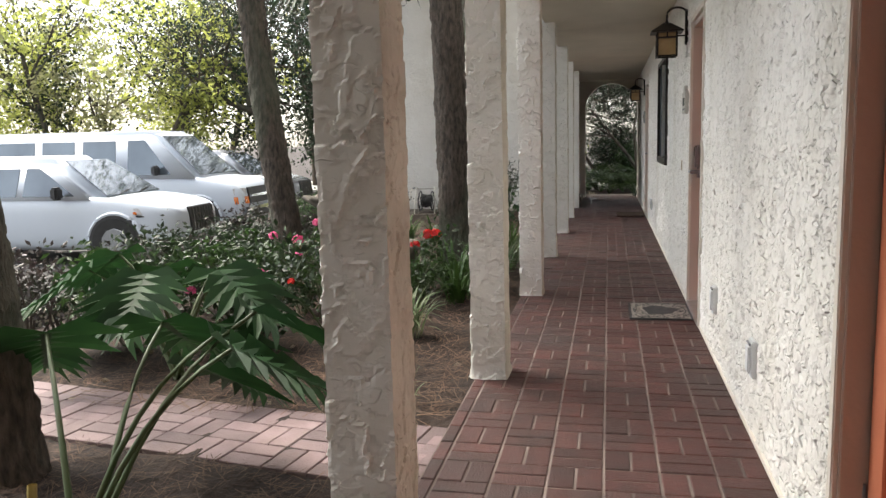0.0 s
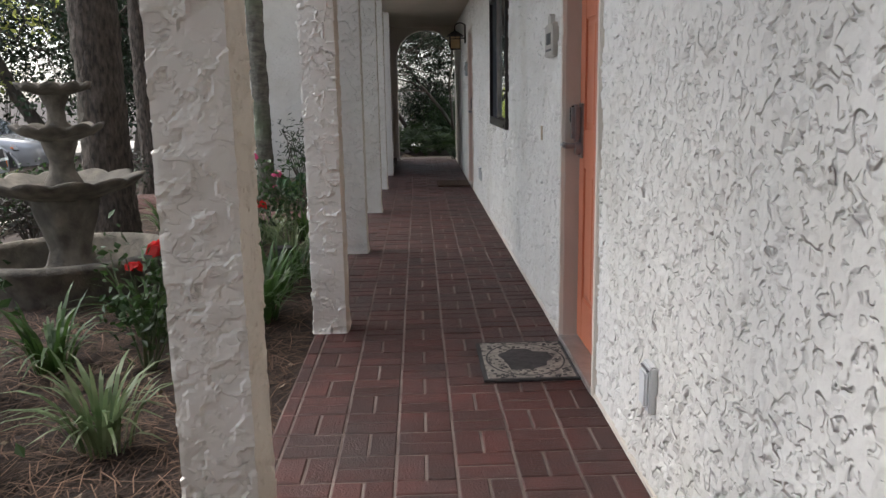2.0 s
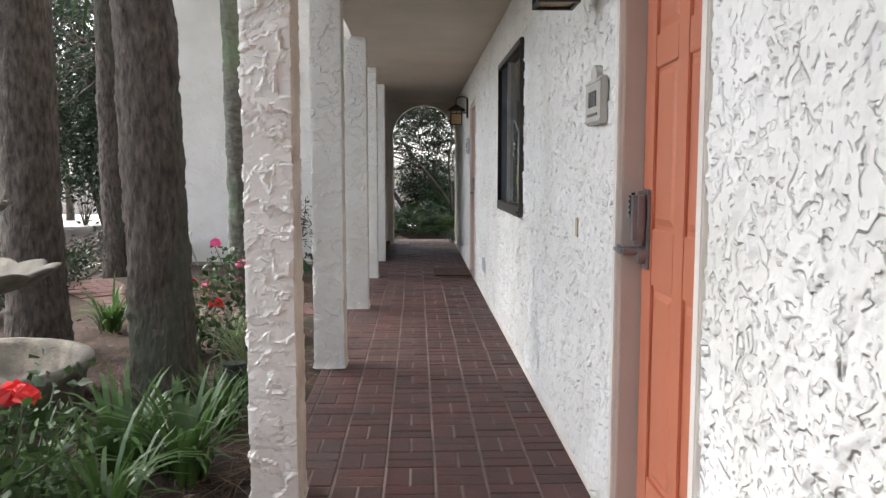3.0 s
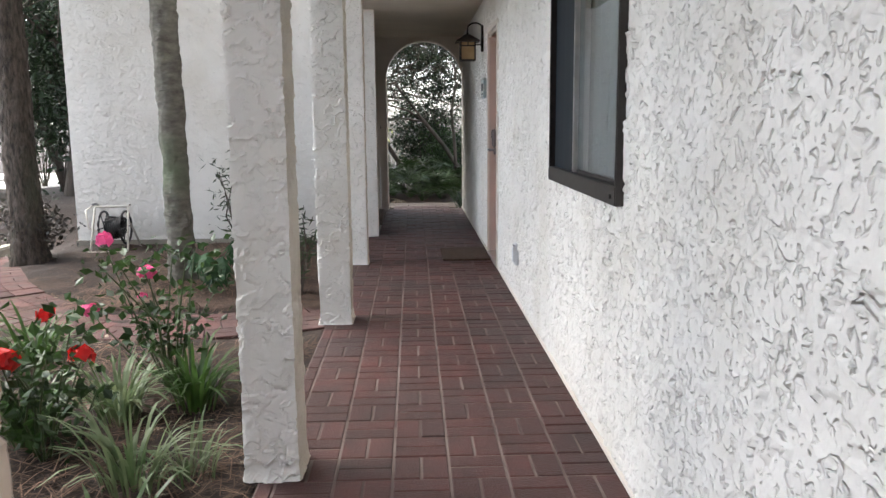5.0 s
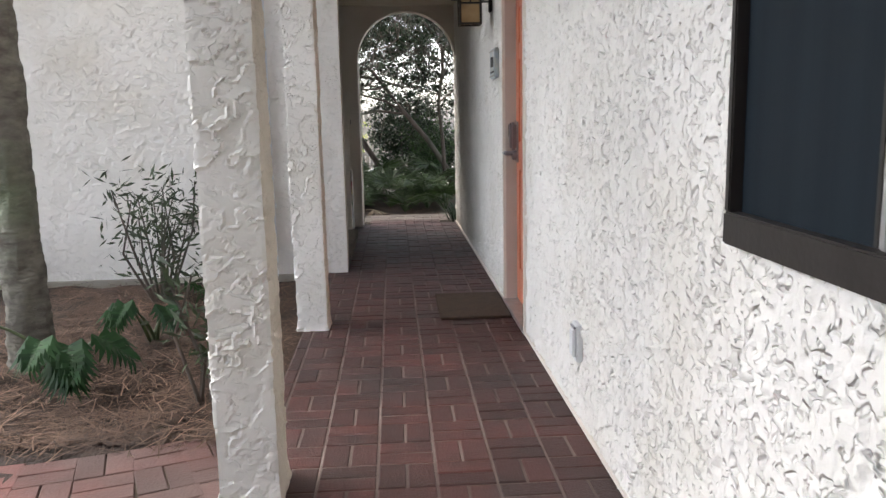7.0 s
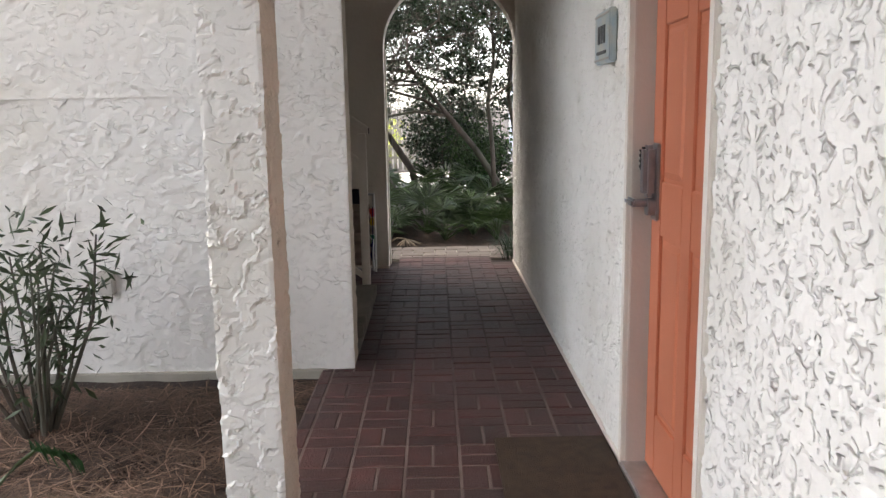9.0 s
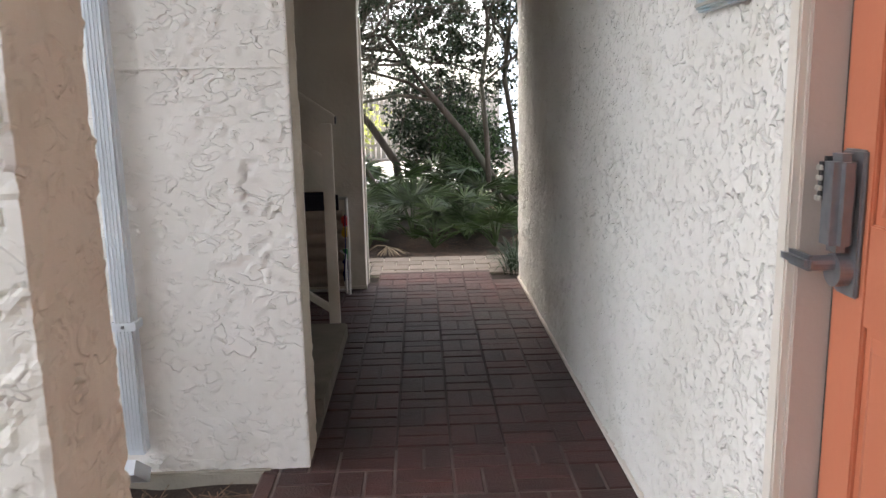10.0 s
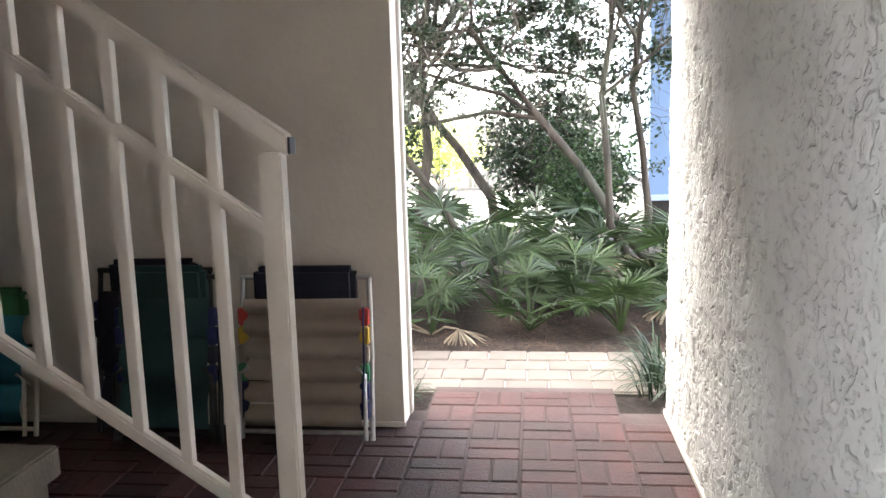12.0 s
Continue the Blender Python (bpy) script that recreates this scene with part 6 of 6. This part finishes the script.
# beyond the archway
for k, (x, y, n, s) in enumerate([(-0.8, 19.6, 13, 0.70), (-0.2, 19.75, 13, 0.62), (0.32, 19.5, 12, 0.52), (0.9, 19.9, 12, 0.62), (-0.5, 20.5, 12, 0.80), (0.3, 20.7, 12, 0.75), (1.3, 20.6, 11, 0.70), (-1.35, 20.2, 12, 0.78), (-0.9, 21.6, 11, 0.9), (0.7, 21.7, 11, 0.8), (1.8, 21.9, 10, 0.8), (-1.9, 21.3, 11, 0.85), (0.0, 22.3, 11, 0.85), (0.55, 19.1, 9, 0.42), (-0.6, 19.05, 9, 0.45), (0.0, 19.15, 9, 0.46), (-1.1, 19.15, 9, 0.5), (1.05, 19.2, 9, 0.5)]):
    fan_palm(x, y, n, s, 300 + k, "low saw palmetto with green fans and a few dry ones", dry=3 if k == 14 else (1 if k in (0, 3, 5, 8, 9) else 0))
tree(-0.95, 21.6, 5.4, 0.06, 1.0, 26000, 0.06, DARKGREEN, 331, "crooked live oak with dark leaves beyond the archway", lean=(0.10, 0), low=0.22, clump=0.05, moss=6, group="oaks", bare=0.5, tuft=45, crook=0.26)
tree(1.15, 21.6, 5.6, 0.055, 1.05, 5000, 0.055, DARKGREEN, 337, "leaning crooked live oak hung with moss", lean=(-0.55, 0.15), low=0.25, clump=0.04, moss=80, group="oaks", bare=0.7, tuft=30, crook=0.26)
tree(-0.35, 23.2, 6.0, 0.065, 1.05, 16000, 0.06, DARKGREEN, 339, "crooked live oak beyond the palmettos", lean=(0.12, 0), low=0.2, clump=0.05, moss=40, group="oaks", bare=0.65, tuft=45, crook=0.26)
tree(0.95, 21.3, 5.0, 0.04, 1.0, 2600, 0.055, DARKGREEN, 343, "thin leaning oak stem with few leaves", lean=(-0.5, 0.1), low=0.3, clump=0.04, moss=30, group="oaks", bare=0.8, tuft=25, crook=0.24)
tree(1.05, 21.9, 5.2, 0.045, 1.0, 2200, 0.055, DARKGREEN, 344, "thin crooked oak stem with few leaves", lean=(-0.2, 0.1), low=0.35, clump=0.04, moss=30, group="oaks", bare=0.8, tuft=25, crook=0.24)
tree(-0.25, 21.1, 4.6, 0.04, 1.0, 7000, 0.055, DARKGREEN, 349, "thin oak stem leaning with dark leaves", lean=(-0.45, 0.0), low=0.3, clump=0.045, group="oaks", bare=0.6, tuft=35, crook=0.24)
tree(-1.9, 23.0, 5.5, 0.08, 1.0, 26000, 0.065, DARKGREEN, 341, "dark live oak beyond the archway", lean=(0.15, 0), low=0.2, clump=0.055, moss=8, group="oaks", bare=0.5, tuft=50, crook=0.24)
for k, (x, y, h, r) in enumerate([(0.1, 24.0, 1.7, 0.6), (0.7, 24.4, 1.1, 0.6), (-2.1, 24.6, 1.9, 0.7)]):
    shrub("understory_shrub", x, y, h, r, 4200, 0.09, DARKGREEN, 360 + k, "dark green shrub under the oaks", "shrub", "understory shrubs", 12)
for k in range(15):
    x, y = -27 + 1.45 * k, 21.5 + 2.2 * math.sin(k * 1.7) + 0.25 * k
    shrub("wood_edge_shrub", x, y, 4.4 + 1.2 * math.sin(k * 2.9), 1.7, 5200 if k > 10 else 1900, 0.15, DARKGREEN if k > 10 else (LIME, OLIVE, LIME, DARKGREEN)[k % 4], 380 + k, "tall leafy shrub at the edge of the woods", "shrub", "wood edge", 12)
# added canopies, above the view, that dim the light beyond the archway
tree(-3.2, 20.6, 8.5, 0.2, 1.2, 34000, 0.10, DARKGREEN, 351, "broad dark live oak added with its canopy out of view to cut the light", lean=(0.2, 0), low=0.45, clump=0.09, group="oaks", tuft=40)
tree(3.9, 20.8, 8.5, 0.2, 1.2, 34000, 0.10, DARKGREEN, 352, "broad dark live oak added with its canopy out of view to cut the light", lean=(-0.1, 0), low=0.5, clump=0.09, group="oaks", tuft=40)
shrub("feathery_shrub", 0.6, 22.6, 1.35, 0.55, 3200, 0.07, GREEN, 345, "soft bright green shrub behind the palmettos")
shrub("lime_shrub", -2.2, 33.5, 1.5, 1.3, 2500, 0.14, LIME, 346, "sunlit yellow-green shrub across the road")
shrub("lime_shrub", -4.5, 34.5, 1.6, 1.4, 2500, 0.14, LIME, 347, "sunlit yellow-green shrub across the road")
for k, (x, y) in enumerate([(0.60, 18.0), (0.72, 17.85), (0.66, 18.25), (-0.62, 17.85)]):
    strap_clump(x, y, 70, 0.42 if x > 0 else 0.25, 0.009, DARKGREEN, 350 + k, "dark fine grassy clump at the corner of the archway", "corner grasses", 0.9)


# pine straw lying loose on the beds
def straw():
    rs = np.random.RandomState(77)
    x = np.concatenate([rs.uniform(-3.4, -0.72, 40000), rs.uniform(-2.2, 2.2, 9000), rs.uniform(-2.3, -0.72, 22000)])
    y = np.concatenate([rs.uniform(1.0, 14.6, 40000), rs.uniform(18.62, 20.4, 9000), rs.uniform(11.5, 14.6, 22000)])
    path = (np.abs(y - (3.36 - (x + 0.7) * 0.16)) < 0.30) | ((np.abs(y - 11.08) < 0.33) & (x > -2.2))
    x, y = x[~path], y[~path]
    n = len(x)
    z = ground_height(x, y) + 0.006 + rs.uniform(0, 0.012, n)
    az = rs.uniform(0, 2 * math.pi, n)
    L = rs.uniform(0.05, 0.13, n)
    w = rs.uniform(0.0012, 0.0026, n)
    d = np.stack([np.cos(az), np.sin(az), rs.normal(0, 0.12, n)], 1)
    s = np.stack([-np.sin(az), np.cos(az), np.zeros(n)], 1) * w[:, None]
    c = np.stack([x, y, z], 1)
    v = np.stack([c - d * L[:, None] / 2 - s, c - d * L[:, None] / 2 + s, c + d * L[:, None] / 2 + s + (0, 0, 0.004), c + d * L[:, None] / 2 - s + (0, 0, 0.004)], 1).reshape(-1, 3)
    a = np.arange(n)[:, None] * 4
    tagged(arrays("pine_straw", [(v, np.concatenate([a, a + 1, a + 2, a + 3], 1))], STRAW), "loose brown pine needles scattered over the beds", "pine straw", kind="stuff")
    # longer needles lying loosely in arcs over the top
    n = 7000
    lx, ly = rs.uniform(-2.7, -0.72, n), np.concatenate([rs.uniform(11.45, 14.6, n // 2), rs.uniform(3.75, 10.6, n - n // 2)])
    la, ll, lw = rs.uniform(0, 6.283, n), rs.uniform(0.07, 0.14, n), rs.uniform(0.0014, 0.003, n)
    c0 = np.stack([lx, ly, ground_height(lx, ly) + rs.uniform(0.012, 0.035, n)], 1)
    dd = np.stack([np.cos(la), np.sin(la), rs.normal(0, 0.1, n)], 1) * ll[:, None]
    ss = np.stack([-np.sin(la), np.cos(la), np.zeros(n)], 1) * lw[:, None]
    bow = np.stack([-np.sin(la), np.cos(la), np.zeros(n)], 1) * rs.normal(0, 0.02, n)[:, None]
    v = np.stack([c0 - dd - ss + bow, c0 - dd + ss + bow, c0 + ss, c0 - ss, c0 + dd + ss + bow - (0, 0, 0.012), c0 + dd - ss + bow - (0, 0, 0.012)], 1).reshape(-1, 3)
    a = np.arange(n)[:, None] * 6
    f = np.concatenate([np.concatenate([a, a + 1, a + 2, a + 3], 1), np.concatenate([a + 3, a + 2, a + 4, a + 5], 1)])
    tagged(arrays("long_pine_needles", [(v, f)], LONGSTRAW), "long pale and dark pine needles lying on the beds", "pine straw", kind="stuff")
    n = 260
    c = np.stack([rs.uniform(-3.0, -0.75, n), rs.uniform(3.8, 14.5, n), np.zeros(n)], 1)
    c[:, 2] = ground_height(c[:, 0], c[:, 1]) + 0.012
    tagged(arrays("fallen_leaves", [leaves(rs, c, 0.05, 0.03, 0.9)], DRYLEAF), "dry fallen leaves on the pine straw", "fallen leaves", kind="stuff")


straw()

# pavers, road, fence and blue house past the archway
def tan_pavers():
    bed = part("pavement_tan", box(-2.6, 2.6, 17.965, 18.62, -0.2, -0.032), CONCRETE, None)
    tagged(bed, "pale tan paver walk crossing behind the archway", "pavement", kind="structure")
    me = brick_mesh("paver", 0.205, 0.155, 0.05, PAVER, 0.006)
    rng = random.Random(9)
    for r in range(4):
        for k in range(25):
            ob = new("paver", me)
            ob.parent = bed
            ob.matrix_world = pose(-2.55 + 0.212 * k + (0.106 if r % 2 else 0), 18.05 + 0.163 * r, -0.022 + rng.uniform(-0.003, 0.003), 0, 0, rng.uniform(-0.8, 0.8))


tan_pavers()
ROADMAT = mat("pale_sunlit_concrete", (0.50, 0.47, 0.43), (0.42, 0.40, 0.37), 1.5, 0.9, 0.3, 60.0)
tagged(part("road", box(-40, 40, 26.0, 32.5, -0.5, -0.285), ROADMAT, None), "pale concrete drive beyond the trees", "road", kind="structure")


def fence():
    g = empty("picket_fence", 0, 33.4, -0.32, "weathered grey wooden picket fence beyond the drive", "fence")
    for k in range(46):
        x = -1.5 + 0.14 * k
        part("picket", box(x - 0.05, x + 0.05, -0.012, 0.012, 0.05, 1.75 + 0.02 * math.sin(k * 2.3), 0.004), WOODGREY, g)
    for z in (0.4, 1.35):
        part("fence_rail", box(-1.6, 4.95, 0.014, 0.05, z - 0.04, z + 0.04, 0.003), WOODGREY, g)


fence()


def blue_house():
    g = empty("blue_house", 4.6, 28.5, -0.3, "pale and mid blue wooden house raised on a dark base", "house")
    part("wall", box(-2.75, 3.5, -3.0, 3.0, 0.55, 6.0), BLUETRIM, g)
    part("corner_board", box(-3.02, -2.74, -3.2, -2.9, 0.50, 6.0, 0.01), BLUEWALL, g, "mid blue square porch post")
    part("sill_board", box(-3.1, -2.2, -3.22, -2.88, 0.44, 0.52, 0.01), BLUETRIM, g)
    part("base", box(-2.95, 3.4, -3.0, 2.9, -0.1, 0.44), BRONZE, g, "dark base below the house")
    part("roof", box(-3.3, 3.8, -3.4, 3.3, 6.0, 6.2, 0.02), WOODGREY, g)
    for k in range(26):
        part("siding_board", box(-2.74, 3.49, -3.02, -2.995, 0.56 + 0.2 * k, 0.745 + 0.2 * k, 0.004), BLUETRIM, g)
    w = part("window", box(-1.6, -0.7, -3.04, -3.0, 1.6, 3.0, 0.01), FRAMEWHITE, g)
    part("pane", box(-1.53, -0.77, -3.05, -3.03, 1.67, 2.93), CARGLASS, w)


blue_house()


# ---- walkway bricks ----
def floor():
    P, Q, J = 0.2045, 0.1877, 0.009
    bed = part("floor", box(-0.698, WALL_X + 0.2, -1.7, 14.87, -0.2, -0.006), MORTAR, None)
    tagged(bed, "dark red basket-weave brick walkway floor with pale joints", "floor", kind="structure")
    part("stair_bay_bed", box(-3.6, -0.698, 14.945, 17.44, -0.2, -0.006), DARKJOINT, bed)
    part("covered_bed", box(-0.698, WALL_X + 0.2, 14.87, 17.64, -0.2, -0.006), DARKJOINT, bed, "darker joints")
    part("apron_bed", box(-0.435, 0.392, 17.64, 17.96, -0.2, -0.006), DARKJOINT, bed)
    long_ = brick_mesh("brick", P / 2 - J, Q - J, 0.05, BRICK)
    wide = brick_mesh("brick", P - J, Q / 2 - J, 0.05, BRICK)
    rng = random.Random(5)
    base = {}
    cut = brick_mesh("brick", 0.062 - J, Q - J, 0.05, BRICK)
    for me in (long_, wide, cut):
        base[me.name] = (np.array([v.co[:] for v in me.vertices]), [list(f.vertices) for f in me.polygons])
    rv, rf, off = [], [], 0
    x_first = 0.592 - P
    for r in range(-67, 38):
        yc = 10.95 + r * Q
        if yc < -1.6 or yc + Q > 17.95:
            continue
        for c in range(6 if yc < 14.9 else 20):
            xc = x_first - c * P
            if c > 5 and yc + Q > 17.43:
                continue
            if yc > 17.5 and not 1 <= c <= 4:
                continue
            lengthwise = (r + c) % 2 == 1
            if lengthwise:
                lst = [(long_, xc + P * 0.25, yc + Q / 2), (long_, xc + P * 0.75, yc + Q / 2)]
            else:
                lst = [(wide, xc + P / 2, yc + Q * 0.25), (wide, xc + P / 2, yc + Q * 0.75)]
            if c == 5 and yc < 14.9:
                lst.append((cut, xc - 0.031, yc + Q / 2))
            for me, x, y in lst:
                z = rng.uniform(-0.003, 0.001)
                t = rng.uniform(-0.6, 0.6)
                if 9.2 < yc < 14.0 and c < 6:
                    ob = new("brick", me)
                    ob.parent = bed
                    ob.matrix_world = pose(x, y, z, rng.uniform(-0.3, 0.3), rng.uniform(-0.3, 0.3), t)
                else:
                    v, f = base[me.name]
                    v = v + (x, y, z)
                    rv.append(v)
                    rf.extend([[i + off for i in q] for q in f])
                    off += len(v)
    me = bpy.data.meshes.new("bricks")
    me.from_pydata(np.concatenate(rv).tolist(), [], rf)
    tagged(link("bricks", me, BRICK_REST, bed), kind="stuff")


floor()
